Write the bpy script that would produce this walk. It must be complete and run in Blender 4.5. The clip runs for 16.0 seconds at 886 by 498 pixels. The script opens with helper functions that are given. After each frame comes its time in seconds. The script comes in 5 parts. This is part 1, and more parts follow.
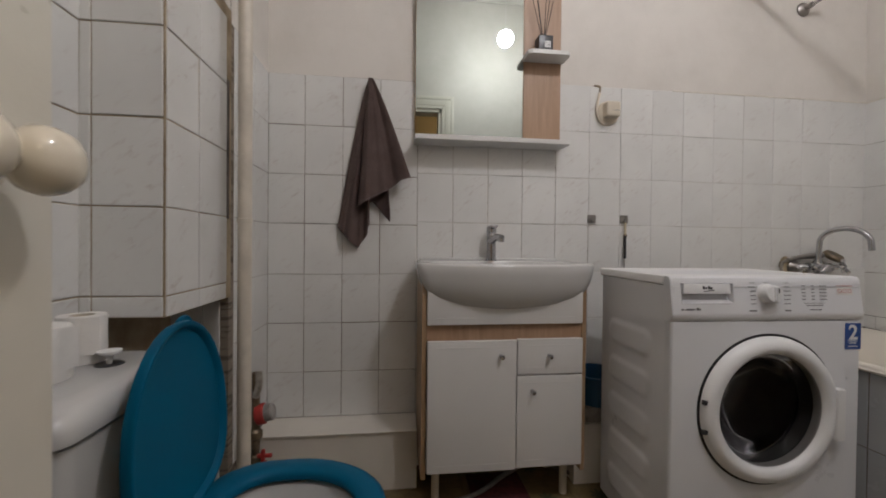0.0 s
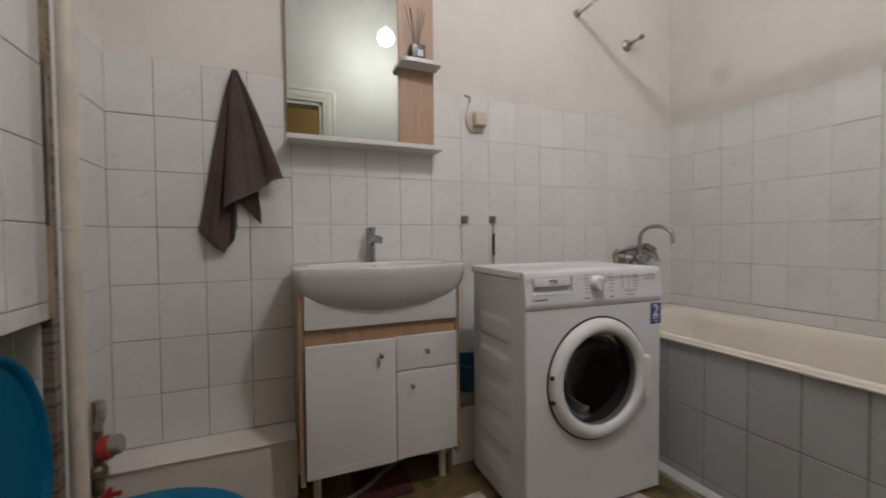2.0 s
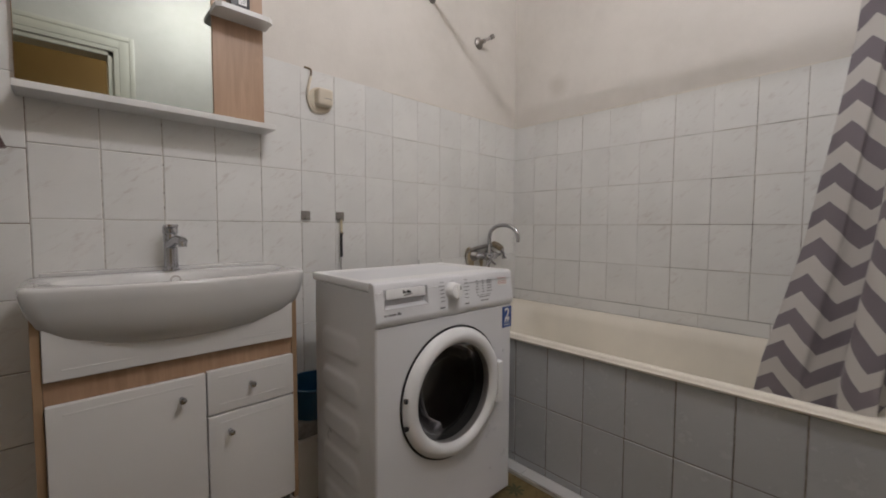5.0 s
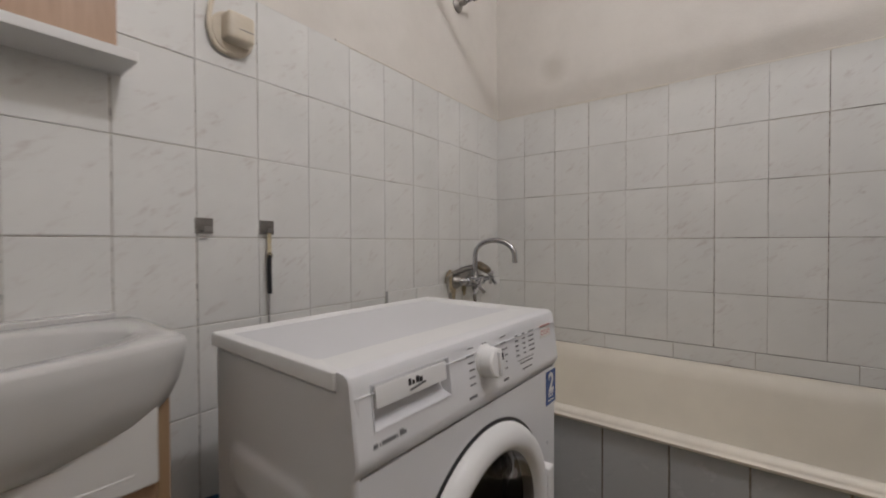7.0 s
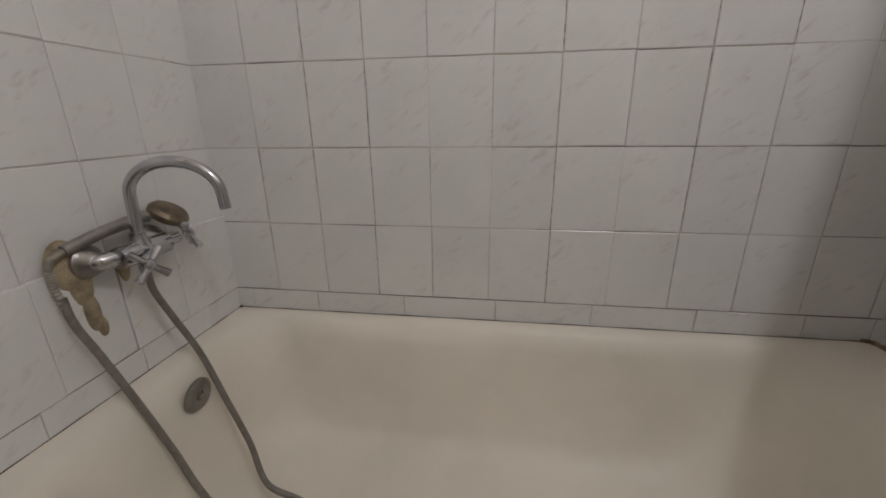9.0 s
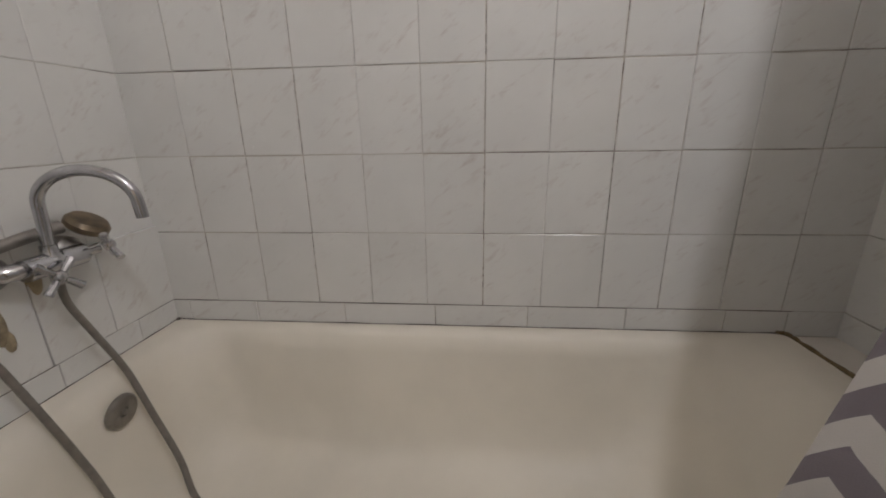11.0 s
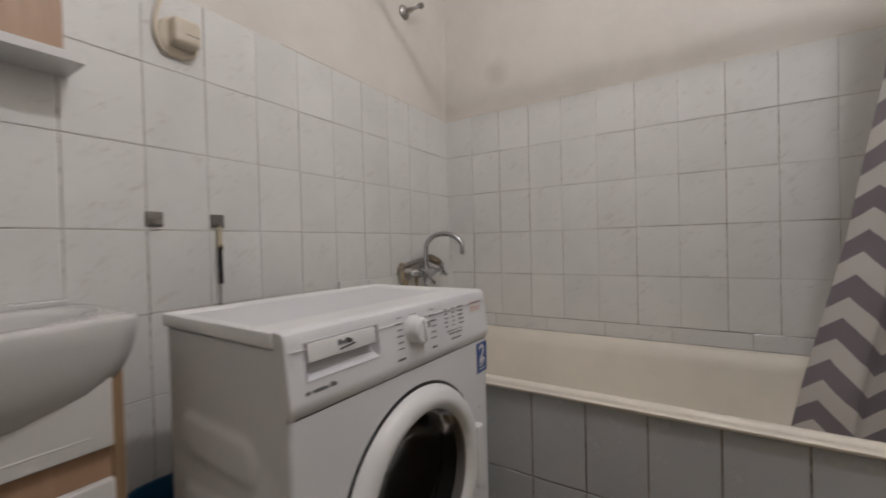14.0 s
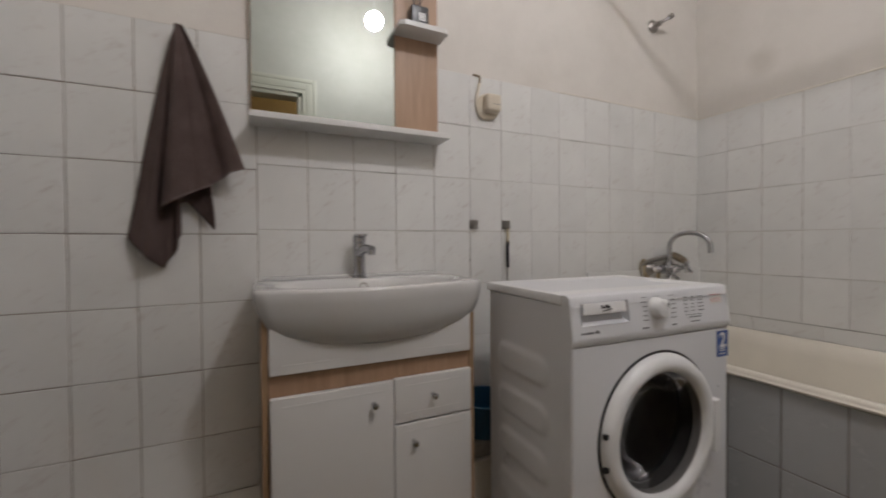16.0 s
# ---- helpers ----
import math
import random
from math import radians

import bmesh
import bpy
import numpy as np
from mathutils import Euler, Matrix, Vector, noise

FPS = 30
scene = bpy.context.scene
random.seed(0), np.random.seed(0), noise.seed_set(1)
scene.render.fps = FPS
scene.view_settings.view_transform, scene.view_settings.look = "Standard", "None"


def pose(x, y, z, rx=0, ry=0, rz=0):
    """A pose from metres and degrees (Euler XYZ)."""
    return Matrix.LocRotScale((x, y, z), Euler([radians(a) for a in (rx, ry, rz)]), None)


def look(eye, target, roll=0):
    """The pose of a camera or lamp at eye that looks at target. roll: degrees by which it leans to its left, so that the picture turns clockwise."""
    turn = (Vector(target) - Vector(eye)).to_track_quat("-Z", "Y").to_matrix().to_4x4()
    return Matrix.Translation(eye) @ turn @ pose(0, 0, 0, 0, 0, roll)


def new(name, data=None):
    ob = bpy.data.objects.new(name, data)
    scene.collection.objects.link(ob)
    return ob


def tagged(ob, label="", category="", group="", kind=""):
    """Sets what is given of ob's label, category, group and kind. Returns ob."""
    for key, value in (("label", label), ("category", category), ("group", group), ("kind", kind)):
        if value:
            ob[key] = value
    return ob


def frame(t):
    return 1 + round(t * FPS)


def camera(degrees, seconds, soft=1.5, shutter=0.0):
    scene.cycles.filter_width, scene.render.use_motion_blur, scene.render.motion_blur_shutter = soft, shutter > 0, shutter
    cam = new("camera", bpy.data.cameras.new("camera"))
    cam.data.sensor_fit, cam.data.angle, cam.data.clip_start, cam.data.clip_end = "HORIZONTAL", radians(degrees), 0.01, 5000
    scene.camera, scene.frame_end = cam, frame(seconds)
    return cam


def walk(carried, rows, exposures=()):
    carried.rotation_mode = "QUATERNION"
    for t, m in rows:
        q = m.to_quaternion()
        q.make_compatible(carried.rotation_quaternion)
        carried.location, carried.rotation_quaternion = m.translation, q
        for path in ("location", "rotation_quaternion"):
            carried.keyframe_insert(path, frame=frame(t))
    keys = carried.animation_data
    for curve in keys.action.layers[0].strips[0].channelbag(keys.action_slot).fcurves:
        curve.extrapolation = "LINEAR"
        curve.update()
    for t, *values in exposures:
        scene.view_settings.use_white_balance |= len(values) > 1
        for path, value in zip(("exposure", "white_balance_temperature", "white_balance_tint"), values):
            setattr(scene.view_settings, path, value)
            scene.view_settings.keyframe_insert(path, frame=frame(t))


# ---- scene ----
cam = camera(96.7, 16.0, soft=1.8, shutter=0.5)
PATH = [
    (0, (-0.026, 0.068, 0.922), (0.217, 2.053, 0.898), 0.6),
    (0.5, (-0.011, 0.123, 0.932), (0.275, 2.102, 0.896), 0.4),
    (1, (0.008, 0.124, 0.932), (0.405, 2.083, 0.89), 0.1),
    (1.5, (0.018, 0.074, 0.941), (0.584, 1.992, 0.895), -0.2),
    (2, (0.015, 0.017, 0.951), (0.782, 1.863, 0.897), -0.5),
    (2.5, (0.028, -0.008, 0.947), (1.005, 1.737, 0.893), -0.8),
    (3, (0.047, -0.004, 0.949), (1.216, 1.617, 0.879), -0.7),
    (3.2, (0.056, 0.006, 0.949), (1.294, 1.574, 0.872), -0.6),
    (5.3, (0.145, 0.262, 0.996), (1.535, 1.697, 0.894), 0.3),
    (5.5, (0.149, 0.329, 0.996), (1.551, 1.753, 0.909), 0.2),
    (6, (0.237, 0.437, 0.993), (1.636, 1.865, 0.924), 0.0),
    (6.5, (0.348, 0.558, 0.997), (1.817, 1.915, 0.947), -0.1),
    (7, (0.432, 0.709, 0.997), (2.026, 1.916, 0.967), -0.2),
    (7.5, (0.534, 0.868, 1.02), (2.27, 1.86, 0.988), -0.5),
    (8, (0.729, 0.921, 1.078), (2.599, 1.623, 0.969), -1.5),
    (8.5, (0.997, 0.918, 1.053), (2.926, 1.394, 0.826), -1.3),
    (9, (1.212, 0.916, 1.078), (3.091, 1.194, 0.451), -0.8),
    (11.3, (1.211, 0.801, 1.07), (3.13, 0.932, 0.522), -0.9),
    (11.5, (1.157, 0.805, 1.086), (3.104, 0.95, 0.649), -0.9),
    (12, (0.953, 0.815, 1.12), (2.931, 1.026, 0.914), -1.4),
    (12.5, (0.778, 0.75, 1.112), (2.734, 1.158, 1.023), -1.7),
    (13, (0.649, 0.639, 1.045), (2.539, 1.294, 1.051), -1.8),
    (13.5, (0.524, 0.559, 1.002), (2.308, 1.463, 0.983), -1.3),
    (14, (0.391, 0.589, 0.961), (2.077, 1.663, 0.936), -1.4),
    (14.5, (0.295, 0.53, 0.972), (1.821, 1.823, 0.951), -1.4),
    (15, (0.245, 0.446, 0.967), (1.542, 1.968, 0.935), -1.1),
    (15.5, (0.172, 0.381, 0.976), (1.245, 2.069, 0.949), -0.8),
    (16, (0.068, 0.357, 0.969), (0.913, 2.169, 0.937), -0.4),
]
walk(cam, [(t, look(eye, target, roll)) for t, eye, target, roll in PATH], [(0, 0.0), (2.5, 0.06), (7.0, 0.03), (8.2, -0.08), (9.2, -0.03), (11.3, 0.08), (12.5, 0.01), (14.0, 0.03), (16.0, 0.0)])

# world and lamps
world = bpy.data.worlds.new("world")
scene.world = world
world.use_nodes = True
world.node_tree.nodes["Background"].inputs[0].default_value = (0.9, 0.85, 0.75, 1)
world.node_tree.nodes["Background"].inputs[1].default_value = 0.02
LAMP = (0.845, 0.165, 2.583)
LAMP_POWER = 222.0
LAMP_COLOUR = (1.0, 0.985, 1.03)
scene.view_settings.exposure = 0.0

# ---- materials ----
def material(name, rough=0.5, metal=0.0):
    m = bpy.data.materials.new(name)
    m.use_nodes = True
    nt = m.node_tree
    b = nt.nodes["Principled BSDF"]
    b.inputs["Roughness"].default_value = rough
    b.inputs["Metallic"].default_value = metal
    return m, nt, b


def node(nt, kind, **values):
    n = nt.nodes.new(kind)
    for key, value in values.items():
        n.inputs[key].default_value = value
    return n


def maths(nt, op, a, b=None, c=None):
    n = nt.nodes.new("ShaderNodeMath")
    n.operation = op
    for i, v in enumerate((a, b, c)):
        if v is None:
            continue
        if isinstance(v, (int, float)):
            n.inputs[i].default_value = v
        else:
            nt.links.new(v, n.inputs[i])
    return n.outputs[0]


def ramp(nt, fac, stops):
    r = nt.nodes.new("ShaderNodeValToRGB")
    e = r.color_ramp.elements
    while len(e) < len(stops):
        e.new(0.5)
    for i, (p, c) in enumerate(stops):
        e[i].position = p
        e[i].color = (*c, 1) if len(c) == 3 else c
    nt.links.new(fac, r.inputs[0])
    return r.outputs[0]


def mixed(nt, fac, a, b, mode="MIX"):
    n = nt.nodes.new("ShaderNodeMix")
    n.data_type = "RGBA"
    n.blend_type = mode
    for sock, v in ((n.inputs[0], fac), (n.inputs[6], a), (n.inputs[7], b)):
        if isinstance(v, (int, float)):
            sock.default_value = v
        elif isinstance(v, tuple):
            sock.default_value = (*v, 1)
        else:
            nt.links.new(v, sock)
    return n.outputs[2]


def coords(nt, random_shift=0.0, scale=(1, 1, 1), rot=(0, 0, 0), way="POINT"):
    tc = nt.nodes.new("ShaderNodeTexCoord")
    out = tc.outputs["Object"]
    if random_shift:
        oi = nt.nodes.new("ShaderNodeObjectInfo")
        s = maths(nt, "MULTIPLY", oi.outputs["Random"], random_shift)
        v = nt.nodes.new("ShaderNodeVectorMath")
        v.operation = "ADD"
        nt.links.new(out, v.inputs[0])
        nt.links.new(s, v.inputs[1])
        out = v.outputs[0]
    mp = nt.nodes.new("ShaderNodeMapping")
    mp.vector_type = way
    mp.inputs["Scale"].default_value = scale
    mp.inputs["Rotation"].default_value = [radians(a) for a in rot]
    nt.links.new(out, mp.inputs[0])
    return mp.outputs[0]


def noise_tex(nt, vec, scale, detail=4.0, rough=0.55, distortion=0.0):
    n = node(nt, "ShaderNodeTexNoise", Scale=scale, Detail=detail, Roughness=rough, Distortion=distortion)
    nt.links.new(vec, n.inputs["Vector"])
    return n.outputs["Fac"]


def bump(nt, b, height, strength, distance):
    n = node(nt, "ShaderNodeBump", Strength=strength, Distance=distance)
    nt.links.new(height, n.inputs["Height"])
    nt.links.new(n.outputs[0], b.inputs["Normal"])


def make_plain(name, colour, rough, metal=0.0, vary=0.06, scale=9.0, grain=220.0, relief=0.0002, strength=0.25, colour_b=None, coat=0.0, sheen_vary=0.16):
    """A surface of one colour with large soft stains and a fine grain."""
    m, nt, b = material(name, rough, metal)
    vec = coords(nt)
    big = noise_tex(nt, vec, scale, 5)
    fine = noise_tex(nt, vec, grain, 2)
    dark = tuple(c * (1 - 2 * vary) for c in colour) if colour_b is None else colour_b
    col = ramp(nt, big, [(0.3, dark), (0.62, colour)])
    nt.links.new(col, b.inputs["Base Color"])
    r = maths(nt, "MULTIPLY_ADD", big, sheen_vary, rough - sheen_vary / 2)
    nt.links.new(r, b.inputs["Roughness"])
    if relief:
        bump(nt, b, maths(nt, "ADD", maths(nt, "MULTIPLY", big, 0.8), fine), strength, relief)
    b.inputs["Coat Weight"].default_value = coat
    return m


def make_tile(name, colour, vein, rough=0.2, vein_amount=0.5):
    m, nt, b = material(name, rough)
    vec = coords(nt, 37.0, (1, 1, 1), (0, 38, 0))
    st = coords(nt, 37.0, (1.3, 1.0, 0.42), (0, -36, 0), "TEXTURE")
    n = noise_tex(nt, st, 34.0, 4, 0.6, 0.4)
    line = ramp(nt, n, [(0.53, (0, 0, 0)), (0.72, (1, 1, 1))])
    mask = ramp(nt, noise_tex(nt, coords(nt, 37.0, (1.8, 1.0, 0.5), (0, -42, 0), "TEXTURE"), 11.0, 3), [(0.46, (0, 0, 0)), (0.62, (1, 1, 1))])
    fac = maths(nt, "MULTIPLY", maths(nt, "MULTIPLY", line, mask), vein_amount)
    oi = nt.nodes.new("ShaderNodeObjectInfo")
    tone = maths(nt, "MULTIPLY_ADD", oi.outputs["Random"], 0.04, 0.98)
    base = mixed(nt, ramp(nt, noise_tex(nt, vec, 4.5, 4), [(0.35, (0, 0, 0)), (0.65, (1, 1, 1))]), colour, tuple(c * 0.93 for c in colour))
    hsv = node(nt, "ShaderNodeHueSaturation")
    nt.links.new(tone, hsv.inputs["Value"])
    nt.links.new(mixed(nt, fac, base, vein), hsv.inputs["Color"])
    nt.links.new(hsv.outputs[0], b.inputs["Base Color"])
    smear = noise_tex(nt, vec, 18.0, 6, 0.7)
    nt.links.new(maths(nt, "MULTIPLY_ADD", smear, 0.22, rough - 0.08), b.inputs["Roughness"])
    bump(nt, b, noise_tex(nt, vec, 14.0, 3), 0.25, 0.0012)
    return m


def make_grout(name, pale, dark, share):
    """Joint filler, dirty in stretches that run along the courses."""
    m, nt, b = material(name, 0.9)
    run = noise_tex(nt, coords(nt, 0.0, (2.4, 2.4, 30.0)), 2.2, 4, 0.6)
    fine = noise_tex(nt, coords(nt), 120.0, 3)
    dirt = ramp(nt, run, [(share, (0, 0, 0)), (share + 0.09, (1, 1, 1))])
    col = mixed(nt, maths(nt, "MULTIPLY", dirt, 0.85), pale, dark)
    nt.links.new(mixed(nt, maths(nt, "MULTIPLY", fine, 0.3), col, tuple(c * 0.7 for c in pale)), b.inputs["Base Color"])
    bump(nt, b, fine, 0.6, 0.0008)
    return m


def make_wood(name, light, dark, axis_scale=(14, 14, 1.2)):
    m, nt, b = material(name, 0.42)
    vec = coords(nt, 5.0, axis_scale)
    n1 = noise_tex(nt, vec, 3.2, 6, 0.62, 0.8)
    n2 = noise_tex(nt, vec, 28.0, 3)
    col = ramp(nt, n1, [(0.32, dark), (0.5, tuple((a + c) / 2 for a, c in zip(light, dark))), (0.68, light)])
    col = mixed(nt, maths(nt, "MULTIPLY", n2, 0.3), col, dark)
    nt.links.new(col, b.inputs["Base Color"])
    bump(nt, b, n2, 0.2, 0.0004)
    return m


def make_floor():
    """Printed vinyl: ochre squares of 0.2 m with a dark green eight-leaved star."""
    m, nt, b = material("vinyl", 0.38)
    vec = coords(nt)
    sep = nt.nodes.new("ShaderNodeSeparateXYZ")
    nt.links.new(vec, sep.inputs[0])
    def cell(v, centre):
        f = maths(nt, "FRACT", maths(nt, "ADD", maths(nt, "MULTIPLY", maths(nt, "SUBTRACT", v, centre), 5.0), 20.5))
        return maths(nt, "SUBTRACT", f, 0.5)
    u, v = cell(sep.outputs[0], 1.335), cell(sep.outputs[1], 1.035)
    r = maths(nt, "SQRT", maths(nt, "ADD", maths(nt, "MULTIPLY", u, u), maths(nt, "MULTIPLY", v, v)))
    ang = maths(nt, "ARCTAN2", v, u)
    wob = noise_tex(nt, vec, 60.0, 3)
    leaf = maths(nt, "MULTIPLY_ADD", maths(nt, "ABSOLUTE", maths(nt, "COSINE", maths(nt, "MULTIPLY", ang, 4.0))), 0.13, 0.05)
    star = maths(nt, "LESS_THAN", maths(nt, "ADD", r, maths(nt, "MULTIPLY", maths(nt, "SUBTRACT", wob, 0.5), 0.12)), leaf)
    ring = maths(nt, "LESS_THAN", maths(nt, "ABSOLUTE", maths(nt, "SUBTRACT", r, 0.4)), 0.012)
    edge = maths(nt, "GREATER_THAN", maths(nt, "MAXIMUM", maths(nt, "ABSOLUTE", u), maths(nt, "ABSOLUTE", v)), 0.488)
    ground = ramp(nt, noise_tex(nt, vec, 22.0, 6, 0.7), [(0.3, (0.11, 0.075, 0.03)), (0.7, (0.2, 0.145, 0.065))])
    col = mixed(nt, maths(nt, "MULTIPLY", ring, 0.4), ground, (0.09, 0.06, 0.025))
    col = mixed(nt, maths(nt, "MULTIPLY", edge, 0.5), col, (0.08, 0.055, 0.025))
    col = mixed(nt, maths(nt, "MULTIPLY", star, 0.85), col, (0.035, 0.05, 0.022))
    nt.links.new(col, b.inputs["Base Color"])
    bump(nt, b, wob, 0.2, 0.0006)
    return m


def make_curtain():
    """Chevron print along UV: u across the cloth, v down it, in metres."""
    m, nt, b = material("curtain_cloth", 0.6)
    uv = nt.nodes.new("ShaderNodeTexCoord")
    sep = nt.nodes.new("ShaderNodeSeparateXYZ")
    nt.links.new(uv.outputs["UV"], sep.inputs[0])
    zig = maths(nt, "PINGPONG", maths(nt, "ADD", sep.outputs[0], 9.955), 0.09)
    w = maths(nt, "ADD", maths(nt, "MULTIPLY", zig, 0.9), sep.outputs[1])
    w = maths(nt, "ADD", w, maths(nt, "MULTIPLY", noise_tex(nt, coords(nt), 7.0, 3), 0.02))
    f = maths(nt, "FRACT", maths(nt, "MULTIPLY", w, 9.8))
    band = maths(nt, "LESS_THAN", f, 0.5)
    vec = coords(nt)
    weave = noise_tex(nt, vec, 420.0, 2)
    grey = mixed(nt, maths(nt, "MULTIPLY", weave, 0.35), (0.2, 0.175, 0.195), (0.15, 0.13, 0.15))
    white = mixed(nt, maths(nt, "MULTIPLY", weave, 0.3), (0.55, 0.525, 0.50), (0.46, 0.44, 0.42))
    nt.links.new(mixed(nt, band, white, grey), b.inputs["Base Color"])
    bump(nt, b, maths(nt, "ADD", weave, maths(nt, "MULTIPLY", noise_tex(nt, vec, 30.0, 4), 2.0)), 0.3, 0.002)
    b.inputs["Sheen Weight"].default_value = 0.1
    return m


def make_towel():
    m, nt, b = material("towel_cloth", 0.95)
    vec = coords(nt)
    pile = noise_tex(nt, vec, 480.0, 3, 0.7)
    big = noise_tex(nt, vec, 14.0, 4)
    col = ramp(nt, big, [(0.3, (0.120, 0.080, 0.072)), (0.7, (0.175, 0.120, 0.108))])
    col = mixed(nt, maths(nt, "MULTIPLY", pile, 0.45), col, (0.05, 0.034, 0.032))
    nt.links.new(col, b.inputs["Base Color"])
    bump(nt, b, maths(nt, "ADD", pile, maths(nt, "MULTIPLY", noise_tex(nt, vec, 90.0, 4), 1.5)), 1.0, 0.005)
    return m


def make_plaster():
    m, nt, b = material("painted_plaster", 0.75)
    vec = coords(nt)
    big = noise_tex(nt, vec, 1.7, 6, 0.6)
    mid = noise_tex(nt, vec, 9.0, 5, 0.65)
    fine = noise_tex(nt, vec, 160.0, 3)
    col = ramp(nt, maths(nt, "ADD", maths(nt, "MULTIPLY", big, 0.7), maths(nt, "MULTIPLY", mid, 0.3)), [(0.38, (0.63, 0.595, 0.55)), (0.6, (0.70, 0.665, 0.62))])
    geo = nt.nodes.new("ShaderNodeNewGeometry")
    d = nt.nodes.new("ShaderNodeVectorMath")
    d.operation = "DISTANCE"
    nt.links.new(geo.outputs["Position"], d.inputs[0])
    d.inputs[1].default_value = (2.2, 1.40, 1.80)
    spot = ramp(nt, maths(nt, "ADD", d.outputs["Value"], maths(nt, "MULTIPLY", mid, 0.05)), [(0.05, (1, 1, 1)), (0.11, (0, 0, 0))])
    col = mixed(nt, maths(nt, "MULTIPLY", spot, 0.35), col, (0.4, 0.36, 0.3))
    nt.links.new(col, b.inputs["Base Color"])
    bump(nt, b, maths(nt, "ADD", maths(nt, "MULTIPLY", mid, 3.0), fine), 0.35, 0.0016)
    return m


def make_glow(name, colour, strength):
    m, nt, b = material(name)
    b.inputs["Base Color"].default_value = (0.9, 0.9, 0.88, 1)
    b.inputs["Emission Color"].default_value = (*colour, 1)
    b.inputs["Emission Strength"].default_value = strength
    return m


def make_tinted_pane(name, tint):
    m, nt, b = material(name)
    clear = nt.nodes.new("ShaderNodeBsdfTransparent")
    clear.inputs[0].default_value = (*tint, 1)
    gloss = node(nt, "ShaderNodeBsdfGlossy", Roughness=0.04)
    gloss.inputs["Color"].default_value = (0.6, 0.6, 0.62, 1)
    fres = node(nt, "ShaderNodeFresnel", IOR=1.25)
    mix = nt.nodes.new("ShaderNodeMixShader")
    nt.links.new(maths(nt, "MULTIPLY", fres.outputs[0], 0.5), mix.inputs[0])
    nt.links.new(clear.outputs[0], mix.inputs[1])
    nt.links.new(gloss.outputs[0], mix.inputs[2])
    nt.links.new(mix.outputs[0], nt.nodes["Material Output"].inputs["Surface"])
    return m


TILE = make_tile("wall_tile", (0.735, 0.73, 0.71), (0.46, 0.385, 0.36), 0.2, 0.45)
TILE_SMOOTH = make_tile("bath_side_tile", (0.46, 0.47, 0.48), (0.33, 0.34, 0.36), 0.22, 0.3)
GROUT = make_grout("grout", (0.55, 0.52, 0.47), (0.10, 0.08, 0.065), 0.53)
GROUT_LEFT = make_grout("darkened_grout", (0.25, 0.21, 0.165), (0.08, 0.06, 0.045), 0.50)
GROUT_PALE = make_grout("pale_grout", (0.50, 0.455, 0.40), (0.10, 0.075, 0.06), 0.48)
GROUT_APRON = make_grout("brown_grey_grout", (0.30, 0.265, 0.22), (0.16, 0.13, 0.10), 0.4)
GROUT_BROWN = make_plain("stained_grout", (0.40, 0.32, 0.22), 0.9, colour_b=(0.20, 0.145, 0.085), scale=9, relief=0.0008, strength=0.6)
PLASTER = make_plaster()
CREAM = make_plain("ledge_panel_paint", (0.72, 0.68, 0.615), 0.4, vary=0.05, scale=5)
VINYL = make_floor()
CHROME = make_plain("chrome", (0.52, 0.52, 0.54), 0.15, 1.0, vary=0.08, scale=30, relief=0)
STEEL = make_plain("brushed_steel", (0.36, 0.34, 0.32), 0.38, 1.0, vary=0.1, scale=60)
HOSE = make_plain("grey_hose", (0.22, 0.2, 0.175), 0.4, 0.3, vary=0.12, scale=50, relief=0.0004)
BRAID = make_plain("ribbed_metal_hose", (0.5, 0.47, 0.42), 0.35, 0.8, vary=0.15, scale=80)
SLEEVE = make_plain("worn_metal_sleeve", (0.46, 0.43, 0.38), 0.45, 0.7, vary=0.2, scale=80)
METER_GREY = make_plain("grey_meter_dome", (0.36, 0.34, 0.32), 0.3, vary=0.2, scale=60)
CERAMIC = make_plain("white_ceramic", (0.58, 0.575, 0.565), 0.12, vary=0.02, scale=4, relief=0.0002, strength=0.08, coat=0.4)
ENAMEL = make_plain("cream_enamel", (0.78, 0.73, 0.635), 0.5, vary=0.05, scale=3.5, relief=0.0006, strength=0.15, coat=0.05)
LACQUER = make_plain("white_cabinet_foil", (0.69, 0.68, 0.665), 0.35, sheen_vary=0.03, vary=0.01, scale=6, relief=0.0002, strength=0.1)
WASHER_WHITE = make_plain("white_appliance_enamel", (0.73, 0.735, 0.755), 0.28, sheen_vary=0.03, vary=0.01, scale=5, relief=0.0001, strength=0.1)
WASHER_TOP = make_plain("washer_top_laminate", (0.68, 0.685, 0.71), 0.33, vary=0.02, scale=5)
RING_WHITE = make_plain("white_plastic", (0.78, 0.78, 0.78), 0.3, sheen_vary=0.03, vary=0.01, scale=8)
BLACK = make_plain("black_plastic", (0.015, 0.014, 0.016), 0.35, vary=0.1)
RUBBER = make_plain("grey_rubber", (0.07, 0.07, 0.072), 0.5, vary=0.1)
DRUM = make_plain("drum_steel", (0.40, 0.37, 0.34), 0.42, 0.9, vary=0.1, scale=12)
INK = make_plain("grey_print", (0.15, 0.15, 0.16), 0.5, vary=0.05, relief=0)
INK_RED = make_plain("red_print", (0.45, 0.1, 0.09), 0.5, vary=0.05, relief=0)
BLUE_LABEL = make_plain("blue_label", (0.02, 0.075, 0.29), 0.35, vary=0.05, relief=0)
WHITE_INK = make_plain("white_print", (0.75, 0.75, 0.75), 0.5, vary=0.02, relief=0)
